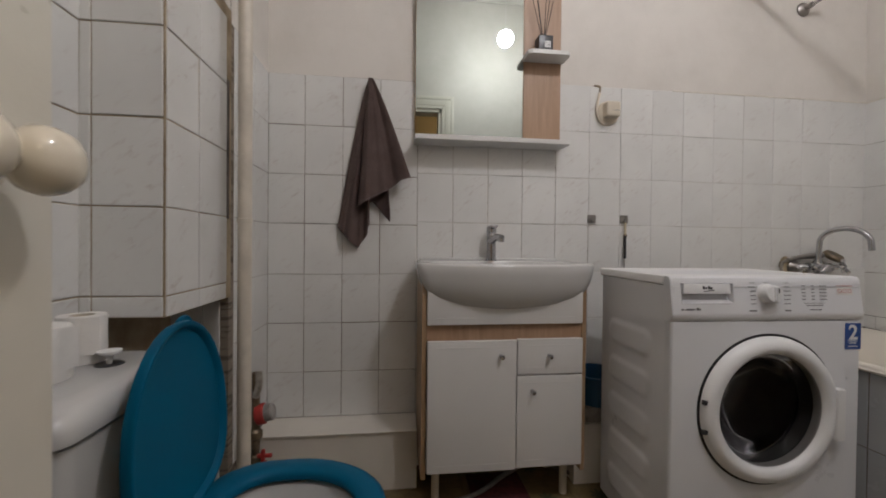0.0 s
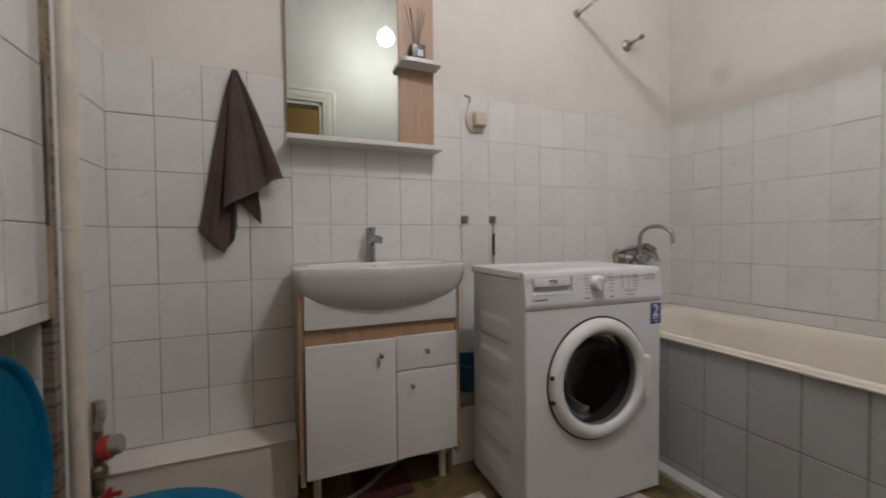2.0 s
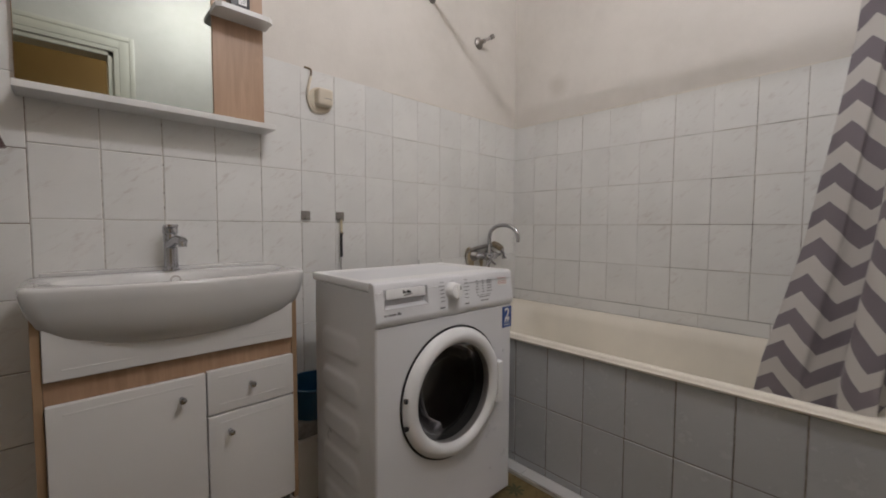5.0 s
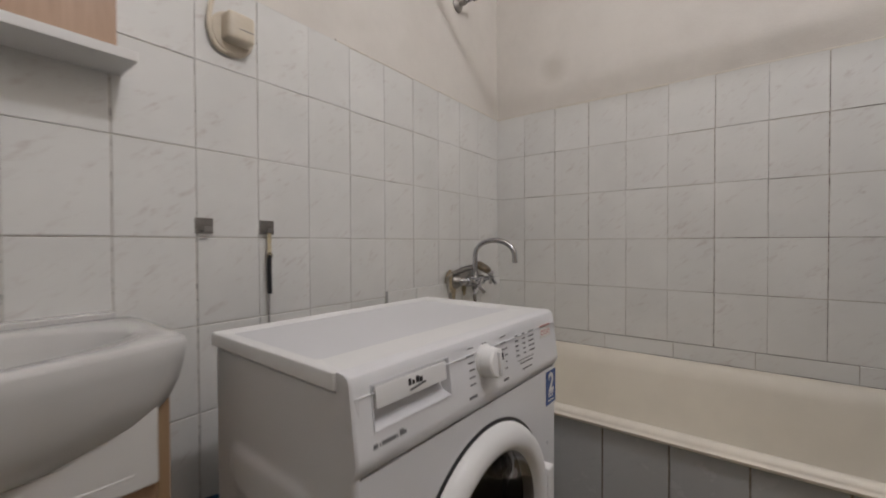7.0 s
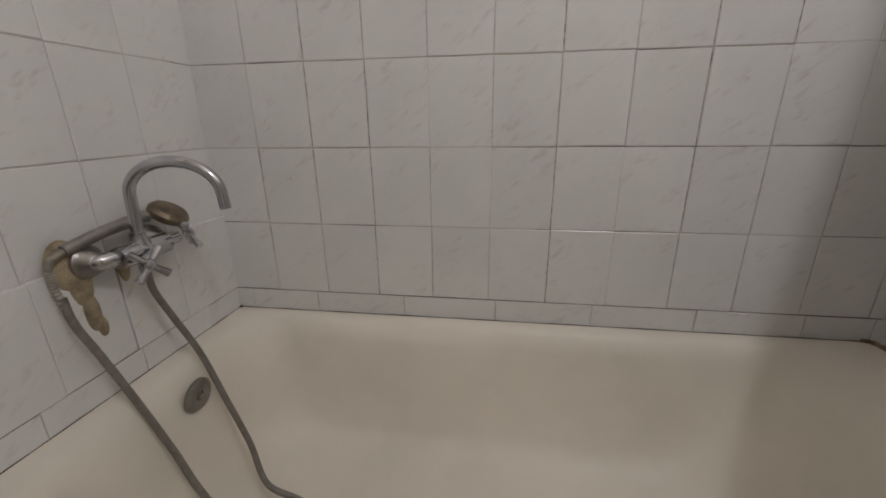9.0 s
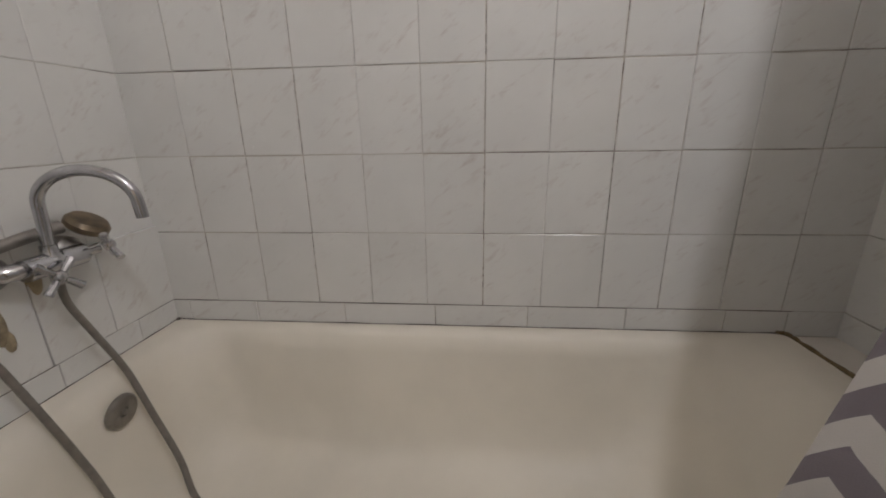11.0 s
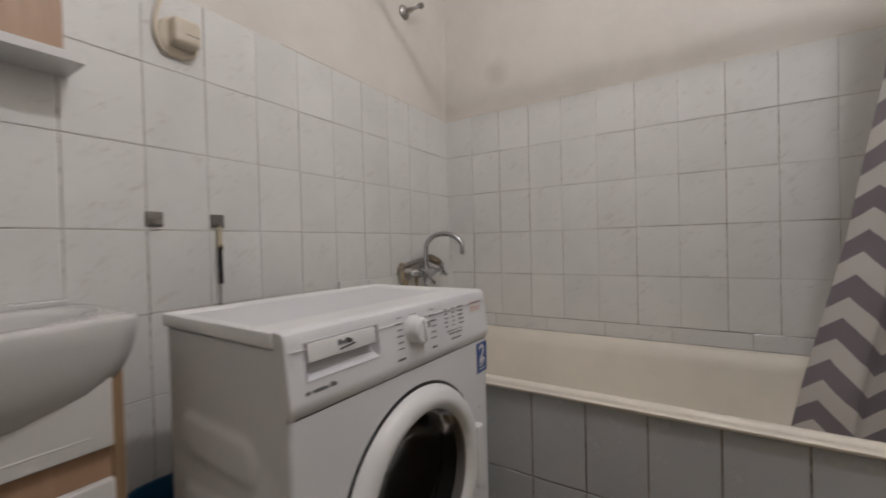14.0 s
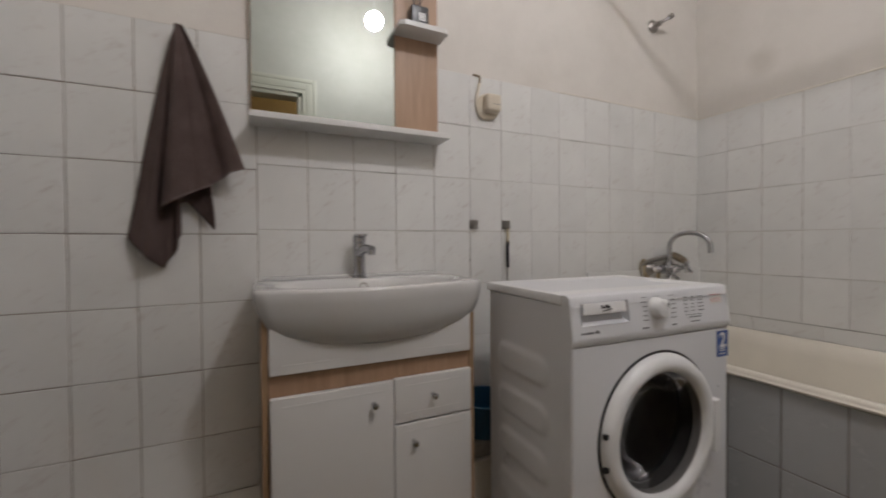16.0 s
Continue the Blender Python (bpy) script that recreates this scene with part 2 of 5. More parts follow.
WOOD = make_wood("oak_foil", (0.46, 0.30, 0.195), (0.34, 0.21, 0.13))
WOOD_EDGE = make_wood("oak_edge", (0.42, 0.28, 0.165), (0.31, 0.2, 0.115))
TEAL = make_plain("teal_plastic", (0.0, 0.098, 0.190), 0.45, sheen_vary=0.03, vary=0.01, scale=6, relief=0.0002, strength=0.1)
BLUE_PLASTIC = make_plain("blue_plastic", (0.008, 0.075, 0.16), 0.3, vary=0.05, scale=6)
BEIGE = make_plain("yellowed_plastic", (0.64, 0.57, 0.46), 0.4, vary=0.06, scale=20)
TEAL.node_tree.nodes["Principled BSDF"].inputs["Specular IOR Level"].default_value = 0.14
DOOR_PAINT = make_plain("door_gloss_paint", (0.70, 0.665, 0.58), 0.3, vary=0.04, scale=4, relief=0.0008, strength=0.25)
KNOB_MAT = make_plain("glazed_cream_knob", (0.72, 0.66, 0.54), 0.14, vary=0.03, scale=10, relief=0, coat=0.5)
PIPE_PAINT = make_plain("painted_pipe", (0.66, 0.6, 0.51), 0.35, vary=0.1, scale=12, relief=0.001, strength=0.3)
RED_PLASTIC = make_plain("red_plastic", (0.42, 0.035, 0.03), 0.4, vary=0.1, scale=30)
BRASS = make_plain("tarnished_brass", (0.24, 0.185, 0.12), 0.45, 0.5, vary=0.25, scale=40)
PUTTY = make_plain("stained_foam", (0.43, 0.35, 0.23), 0.9, vary=0.3, scale=30, relief=0.003, strength=0.8)
PAPER = make_plain("tissue_paper", (0.76, 0.74, 0.71), 0.9, vary=0.03, scale=40, relief=0.001, strength=0.5)
REED = make_plain("black_reed", (0.02, 0.017, 0.016), 0.7, vary=0.1)
CORRIDOR = make_plain("ochre_corridor_paint", (0.33, 0.235, 0.12), 0.6, vary=0.06, scale=3)
JOINT_DARK = make_plain("mouldy_joint_and_gap_shade", (0.10, 0.08, 0.065), 0.9, colour_b=(0.03, 0.025, 0.02), scale=12)
JOINT_BROWN = make_plain("rusty_joint", (0.26, 0.19, 0.10), 0.9, colour_b=(0.12, 0.08, 0.04), scale=20)
HEM = make_plain("towel_hem", (0.20, 0.15, 0.14), 0.95, vary=0.1, scale=60, relief=0.002)
STRAP = make_plain("yellowed_strap", (0.55, 0.47, 0.32), 0.7, vary=0.1, scale=60)
SILICONE = make_plain("white_sealant", (0.70, 0.655, 0.58), 0.5, vary=0.06, scale=30)
MARBLE = make_plain("pink_marbled_vinyl", (0.62, 0.56, 0.52), 0.4, scale=26, colour_b=(0.30, 0.19, 0.15))
RUG = make_plain("dark_red_rug", (0.10, 0.02, 0.022), 0.95, vary=0.3, scale=60, relief=0.004, strength=0.8)
TOWEL_GREY = make_plain("grey_cloth", (0.30, 0.29, 0.27), 0.95, vary=0.2, scale=40, relief=0.003, strength=0.6)
CURTAIN = make_curtain()
TOWEL = make_towel()
mirror_mat, _nt, _b = material("mirror_silver", 0.015, 1.0)
_b.inputs["Base Color"].default_value = (0.37, 0.40, 0.378, 1)
MIRROR = mirror_mat
GLOBE = make_glow("opal_globe_glow", LAMP_COLOUR, LAMP_POWER)
CORRIDOR_FILL = make_glow("corridor_fill_glow", (1.0, 0.8, 0.55), 150.0)
DOOR_GLASS = make_tinted_pane("dark_door_glass", (0.45, 0.44, 0.43))


# ---- mesh helpers ----
def finish(name, bm, mat, parent=None, smooth=False, angle=35):
    bmesh.ops.remove_doubles(bm, verts=bm.verts, dist=1e-6)
    bmesh.ops.recalc_face_normals(bm, faces=bm.faces)
    me = bpy.data.meshes.new(name)
    bm.to_mesh(me)
    bm.free()
    me.materials.append(mat)
    if smooth:
        me.shade_smooth()
        me.set_sharp_from_angle(angle=radians(angle))
    ob = new(name, me)
    if parent:
        ob.parent = parent
    return ob


def part(name, bm, mat, parent, label="", smooth=True, angle=35):
    return tagged(finish(name, bm, mat, parent, smooth, angle), label)


def thing(name, label, category, group=""):
    return tagged(new(name), label, category, group)


def structure(name, bm, mat, smooth=False):
    return tagged(finish(name, bm, mat, None, smooth), kind="structure")


def box(bm, x0, x1, y0, y1, z0, z1, bevel=0.0, segments=2):
    made = bmesh.ops.create_cube(bm, size=1.0, matrix=Matrix.Translation(((x0 + x1) / 2, (y0 + y1) / 2, (z0 + z1) / 2)) @ Matrix.Diagonal((x1 - x0, y1 - y0, z1 - z0, 1)))
    if bevel:
        edges = list({e for v in made["verts"] for e in v.link_edges})
        bmesh.ops.bevel(bm, geom=edges, offset=bevel, segments=segments, profile=0.6, affect="EDGES")


def boxed(*args, **kw):
    bm = bmesh.new()
    box(bm, *args, **kw)
    return bm


def rings(bm, loops, closed=True, cap_start=False, cap_end=False):
    rows = [[bm.verts.new(p) for p in loop] for loop in loops]
    n = len(rows[0])
    for a, b in zip(rows, rows[1:]):
        for i in range(n if closed else n - 1):
            j = (i + 1) % n
            bm.faces.new((a[i], a[j], b[j], b[i]))
    if cap_start:
        bm.faces.new(rows[0])
    if cap_end:
        bm.faces.new(list(reversed(rows[-1])))
    return rows


def lathe(bm, m, profile, segments=32, cap_start=True, cap_end=True):
    """Turns (radius, height) pairs round the local z of the pose m."""
    loops = [[m @ Vector((max(r, 1e-4) * math.cos(2 * math.pi * i / segments), max(r, 1e-4) * math.sin(2 * math.pi * i / segments), h)) for i in range(segments)] for r, h in profile]
    rings(bm, loops, True, cap_start, cap_end)


def tube(bm, points, radius, segments=10, smooth_steps=0):
    pts = [Vector(p) for p in points]
    if smooth_steps:
        dense = []
        for i in range(len(pts) - 1):
            p0, p1, p2, p3 = pts[max(i - 1, 0)], pts[i], pts[i + 1], pts[min(i + 2, len(pts) - 1)]
            for k in range(smooth_steps):
                t = k / smooth_steps
                dense.append(0.5 * ((2 * p1) + (p2 - p0) * t + (2 * p0 - 5 * p1 + 4 * p2 - p3) * t * t + (3 * p1 - p0 - 3 * p2 + p3) * t ** 3))
        pts = dense + [pts[-1]]
    side = None
    loops = []
    for i, p in enumerate(pts):
        d = (pts[min(i + 1, len(pts) - 1)] - pts[max(i - 1, 0)]).normalized()
        if side is None:
            side = d.orthogonal().normalized()
        side = (side - d * side.dot(d)).normalized()
        up = d.cross(side)
        r = radius(i / (len(pts) - 1)) if callable(radius) else radius
        loops.append([p + (side * math.cos(2 * math.pi * k / segments) + up * math.sin(2 * math.pi * k / segments)) * r for k in range(segments)])
    rings(bm, loops, True, True, True)


def rod_between(bm, a, b, r, segments=16):
    tube(bm, [a, b], r, segments)




# ---- tiles ----
tile_meshes = {}


def tile_mesh(w, h, mat, thick=0.004):
    key = (round(w, 3), round(h, 3), mat.name, thick)
    if key not in tile_meshes:
        bm = bmesh.new()
        c = 0.0016
        loops = []
        for inset, y in ((0, 0.0), (0, -thick + c * 0.7), (c, -thick)):
            loops.append([(inset, y, inset), (w - inset, y, inset), (w - inset, y, h - inset), (inset, y, h - inset)])
        rings(bm, loops, True, False, True)
        bmesh.ops.recalc_face_normals(bm, faces=bm.faces)
        me = bpy.data.meshes.new("tile")
        bm.to_mesh(me)
        bm.free()
        if sum(f.normal.y * f.area for f in me.polygons) > 0:
            me.flip_normals()
        me.materials.append(mat)
        tile_meshes[key] = me
    return tile_meshes[key]


dice = random.Random(4)


def lay(parent, origin, turn, us, zs, skip=None, mat=None, gap=0.0016, thick=0.004, name="tile", jitter=1.0, side=None):
    """Lays tiles between the joint lines us (along the wall) and zs (up it)."""
    mat, side = mat or TILE, side or gap     # side: the width of the upright joints
    m0 = pose(*origin, 0, 0, turn)
    for u0, u1 in zip(us, us[1:]):
        for z0, z1 in zip(zs, zs[1:]):
            if skip and skip((u0 + u1) / 2, (z0 + z1) / 2):
                continue
            ob = new(name, tile_mesh(u1 - u0 - side, z1 - z0 - gap, mat, thick))
            ob.parent = parent
            tilt = dice.gauss(0, 0.16) * jitter, dice.gauss(0, 0.12) * jitter, dice.gauss(0, 0.2) * jitter
            ob.matrix_basis = m0 @ pose(u0 + side / 2 + dice.uniform(-4e-4, 4e-4) * jitter, dice.uniform(-5e-4, 3e-4) * jitter, z0 + gap / 2 + dice.uniform(-5e-4, 5e-4) * jitter, *tilt)


def steps(a, b, pitch):
    out = [a]
    while out[-1] + pitch < b - 0.02:
        out.append(out[-1] + pitch)
    return out + [b]


# ---- the room ----
W, E_, S, N = -0.688, 2.20, -0.124, 1.70
TOP, CEIL = 1.615, 3.20
ROWS_Z = [0.002, 0.204, 0.406, 0.608, 0.810, 1.012, 1.214, 1.416, TOP]
G = 0.0004
JOINT = 0.0018   # the filler stands this far proud of the wall, the tiles 4 mm
GB = -0.0012   # how deep the joints lie behind the tiles

floor = structure("floor", boxed(-1.0, 2.4, -2.2, 1.9, -0.1, 0.0), VINYL)
ceiling = structure("ceiling", boxed(-0.9, 2.4, -2.2, 1.9, CEIL, CEIL + 0.1), PLASTER)
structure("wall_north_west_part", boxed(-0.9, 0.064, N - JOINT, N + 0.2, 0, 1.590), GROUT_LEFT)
wall_north = structure("wall_north", boxed(0.0645, E_ + 0.2, N - JOINT, N + 0.2, 0, TOP - 0.004), GROUT)
structure("wall_north_plaster", boxed(-0.9, E_ + 0.2, N + 0.001, N + 0.2, TOP - 0.004, CEIL), PLASTER)
structure("wall_north_plaster_low", boxed(-0.9, 0.064, N - 0.0015, N + 0.19, 1.5905, TOP - 0.0035), PLASTER)
wall_east = structure("wall_east", boxed(E_ - JOINT, E_ + 0.2, S - 0.3, N - JOINT - 0.0003, 0, TOP - 0.004), GROUT_PALE)
bm = boxed(E_ - 0.0005, E_ + 0.2, S - 0.3, N + 0.001, TOP - 0.0035, CEIL)
structure("wall_east_plaster", bm, PLASTER)
DL, DR, DT = -0.43, 0.395, 2.175
SD, JOG = -0.38, 1.42      # the door wall, and where the bath recess steps in
wall_south = structure("wall_south", boxed(JOG + G, E_ + G, S - 0.4, S - G, 0, TOP - 0.004), GROUT)
structure("wall_south_plaster", boxed(JOG + 0.001, E_, S - 0.4, S - 0.001, TOP - 0.004, CEIL), PLASTER)
wall_door = structure("wall_door", boxed(DR, JOG + 0.05, SD - 0.12, SD - G, 0, TOP - 0.004), GROUT)
bm = boxed(DR, JOG + 0.05, SD - 0.12, SD - 0.001, TOP - 0.004, CEIL)
box(bm, W - 0.2, DL, SD - 0.12, SD - 0.001, TOP - 0.004, CEIL)
box(bm, DL, DR, SD - 0.12, SD - 0.001, DT, CEIL)
structure("wall_door_plaster", bm, PLASTER)
wall_west = structure("wall_west", boxed(W - 0.2, W - GB, S - 0.4, N + G, 0, TOP - 0.004), GROUT_BROWN)
structure("wall_west_plaster", boxed(W - 0.2, W - 0.001, S - 0.4, N, TOP - 0.004, CEIL), PLASTER)
wall_south_low = structure("wall_south_low", boxed(W - 0.2, DL, SD - 0.12, SD - G, 0, TOP - 0.004), GROUT)
SHX = -0.528
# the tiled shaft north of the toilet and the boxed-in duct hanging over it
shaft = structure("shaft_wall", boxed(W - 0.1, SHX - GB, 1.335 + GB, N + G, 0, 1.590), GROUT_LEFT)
structure("shaft_wall_plaster", boxed(W - 0.1, SHX + 0.0015, 1.334, N, 1.590, CEIL), PLASTER)
BOXX, BOXY, BOXZ = -0.52, 0.985, 0.757
duct = structure("duct_box", boxed(W - 0.02, BOXX - GB, BOXY + GB, 1.33, BOXZ, TOP), GROUT_BROWN)
structure("duct_box_plaster", boxed(W - 0.02, BOXX - 0.002, BOXY + 0.002, 1.33, TOP, CEIL), PLASTER)

# corridor behind the doorway
bm = boxed(-1.0, 1.4, -2.2, -2.1, 0, CEIL)
box(bm, -1.1, -1.0, -2.2, SD - 0.12, 0, CEIL)
box(bm, 1.4, 1.5, -2.2, SD - 0.12, 0, CEIL)
corridor = structure("corridor_wall", bm, CORRIDOR)

# door lining and casing
def casing():
    bm = bmesh.new()
    for x0, x1 in ((DL, DL + 0.03), (DR - 0.03, DR)):
        box(bm, x0, x1, SD - 0.13, SD + 0.004, 0, DT, 0.002)
    box(bm, DL, DR, SD - 0.13, SD + 0.004, DT - 0.03, DT, 0.002)
    for x0, x1, d in ((DR, DR + 0.03, 0.018), (DR + 0.028, DR + 0.085, 0.022), (DR + 0.083, DR + 0.112, 0.027),
                      (DL - 0.03, DL, 0.018), (DL - 0.085, DL - 0.028, 0.022), (DL - 0.112, DL - 0.083, 0.027)):
        box(bm, x0, x1, SD + 0.0005, SD + d, 0, DT + (x1 - DR if x0 >= DR else DL - x0), 0.003)
    for z0, z1, d in ((DT, DT + 0.03, 0.0175), (DT + 0.028, DT + 0.085, 0.0215), (DT + 0.083, DT + 0.112, 0.0265)):
        box(bm, DL - 0.02, DR + 0.02 + (z0 - DT), SD + 0.0005, SD + d, z0, z1, 0.003)
    return bm
door_frame = tagged(finish("door_frame", casing(), DOOR_PAINT, None, True), "cream painted wooden door casing with stepped mouldings", kind="structure")

# door leaf, open into the room
def door_leaf():
    door = tagged(new("door_1"), "cream gloss painted bathroom door standing open", kind="structure")
    L = 0.86
    bm = boxed(0, L, -0.02, 0.02, 0.01, 2.0, bevel=0.003)
    part("leaf", bm, DOOR_PAINT, door)
    for z0, z1 in ((0.15, 0.85), (1.15, 1.87)):
        bm = bmesh.new()
        for a, b, c, d in ((0.1, L - 0.1, z0, z0 + 0.02), (0.1, L - 0.1, z1 - 0.02, z1), (0.1, 0.12, z0, z1), (L - 0.12, L - 0.1, z0, z1)):
            box(bm, a, b, -0.027, -0.019, c, d, 0.003)
        part("moulding", bm, DOOR_PAINT, door)
    for x, r in ((0.787, 0.0305), (0.722, 0.030)):
        bm = bmesh.new()
        m = pose(x, -0.02, 0.99, 90, 0, 0)
        lathe(bm, m, [(0.024, 0), (0.024, 0.004), (0.012, 0.007), (0.012, 0.026), (r * 0.62, 0.032), (r * 0.9, 0.039), (r, 0.049), (r * 0.95, 0.060), (r * 0.74, 0.070), (r * 0.4, 0.076), (0.001, 0.078)], 40)
        part("knob", bm, KNOB_MAT, door, "glossy cream rounded door knob")
    door.matrix_basis = pose(-0.40, -0.34, 0, 0, 0, 89.7)
    return door
door_leaf()

# ---- bathtub ----
def rounded_rect(x0, x1, y0, y1, r, z, n=10):
    pts = []
    for cx, cy, a0 in ((x1 - r, y1 - r, 0), (x0 + r, y1 - r, 90), (x0 + r, y0 + r, 180), (x1 - r, y0 + r, 270)):
        for i in range(n):
            a = radians(a0 + 90 * i / (n - 1))
            pts.append((cx + r * math.cos(a), cy + r * math.sin(a), z))
    return pts


BX0, BX1, BY0, BY1, RIM = 1.452, 2.197, 0.0, 1.697, 0.556
tub = thing("bathtub", "cream enamelled built-in bathtub with a rolled rim, empty", "bathtub")
bm = bmesh.new()
rings(bm, [
    rounded_rect(BX0 + 0.010, BX1, BY0, BY1, 0.02, RIM - 0.0235),
    rounded_rect(BX0 + 0.002, BX1, BY0, BY1, 0.022, RIM - 0.0230),
    rounded_rect(BX0, BX1, BY0, BY1, 0.022, RIM - 0.0210),
    rounded_rect(BX0, BX1, BY0, BY1, 0.022, RIM - 0.0155),
    rounded_rect(BX0 + 0.002, BX1, BY0, BY1, 0.024, RIM - 0.0145),
    rounded_rect(BX0 + 0.0065, BX1 - 0.001, BY0 + 0.003, BY1 - 0.001, 0.024, RIM - 0.0125),
    rounded_rect(BX0 + 0.0072, BX1 - 0.001, BY0 + 0.003, BY1 - 0.001, 0.025, RIM - 0.0085),
    rounded_rect(BX0 + 0.010, BX1 - 0.002, BY0 + 0.005, BY1 - 0.002, 0.026, RIM - 0.003),
    rounded_rect(BX0 + 0.017, BX1 - 0.004, BY0 + 0.012, BY1 - 0.004, 0.028, RIM),
    rounded_rect(BX0 + 0.026, BX1 - 0.008, BY0 + 0.02, BY1 - 0.008, 0.03, RIM + 0.0004),
    rounded_rect(BX0 + 0.042, BX1 - 0.03, BY0 + 0.07, BY1 - 0.05, 0.09, RIM - 0.003),
    rounded_rect(BX0 + 0.055, BX1 - 0.045, BY0 + 0.1, BY1 - 0.07, 0.12, RIM - 0.016),
    rounded_rect(BX0 + 0.066, BX1 - 0.056, BY0 + 0.15, BY1 - 0.085, 0.14, RIM - 0.06),
    rounded_rect(BX0 + 0.085, BX1 - 0.075, BY0 + 0.24, BY1 - 0.105, 0.15, RIM - 0.2),
    rounded_rect(BX0 + 0.11, BX1 - 0.10, BY0 + 0.33, BY1 - 0.14, 0.15, RIM - 0.31),
    rounded_rect(BX0 + 0.15, BX1 - 0.14, BY0 + 0.40, BY1 - 0.19, 0.14, RIM - 0.36),
    rounded_rect(BX0 + 0.24, BX1 - 0.23, BY0 + 0.5, BY1 - 0.28, 0.1, RIM - 0.375)], True, False, True)
for v in bm.verts:
    v.co.z -= 0.010 * (v.co.x - BX0) / (BX1 - BX0)
part("basin", bm, ENAMEL, tub, angle=60)
bm = bmesh.new()
om = pose(1.888, BY1 - 0.095, 0.475, 97, 0, 0)
lathe(bm, om, [(0.040, 0), (0.040, 0.006), (0.034, 0.011), (0.012, 0.009), (0.010, 0.004), (0.001, 0.004)], 32)
lathe(bm, om @ pose(0, 0, 0.009), [(0.007, 0), (0.006, 0.004), (0.001, 0.005)], 16)
part("overflow_cover", bm, STEEL, tub, "round tarnished chrome overflow cover")
bm = bmesh.new()
lathe(bm, pose(1.83, BY1 - 0.36, RIM - 0.3745), [(0.03, 0), (0.028, 0.003), (0.018, 0.002), (0.001, 0.001)], 28)
part("drain", bm, STEEL, tub, "chrome drain in the tub floor")

APX = 1.468
apron = structure("bath_apron", boxed(APX - 0.0012, 1.495, BY0 - 0.124, N, 0, RIM - 0.024), GROUT_APRON)
structure("bath_end_shelf", boxed(1.48, E_ - 0.001, S, BY0 + 0.003, 0, RIM - 0.02), CREAM)

# white strip tiles on the floor along the apron
strip = structure("floor_strip", boxed(1.405, APX, 0.0, 1.2, 0.0, 0.012), GROUT)

# low cream ledges against the north wall
def ledge(name, x0, x1, y0, z):
    bm = boxed(x0, x1, y0 + 0.006, N - 0.001, 0, z - 0.008)
    box(bm, x0 - 0.001, x1, y0, N - 0.001, z - 0.007, z, 0.0015)
    return structure(name, bm, CREAM)
ledge("ledge_long", -0.522, 0.063, 1.54, 0.222)
ledge("ledge_short", 0.668, 0.84, 1.50, 0.232)
structure("shaft_upstand", boxed(-0.5455, -0.53, 1.335, 1.37, 0.0, 0.742), GROUT_BROWN)

# ---- washing machine ----
def lean_panel(ob, front):
    """Tips the control panel's front: its lower edge stands further out than its top."""
    for v in ob.data.vertices:
        z = v.co.z
        for (a, b), (c, d) in (((0.7135, 0.7135), (0.7315, 0.7315)), ((0.7315, 0.7315), (0.745, 0.759)), ((0.745, 0.759), (0.807, 0.821)), ((0.807, 0.821), (0.8335, 0.840))):
            if a <= z <= c + 1e-5:
                z = b + (d - b) * (z - a) / (c - a)
                break
        v.co.z = z
        if v.co.y < front + 0.012:
            v.co.y -= 0.11 * max(0, 0.834 - z) if z > 0.73 else 0.0112


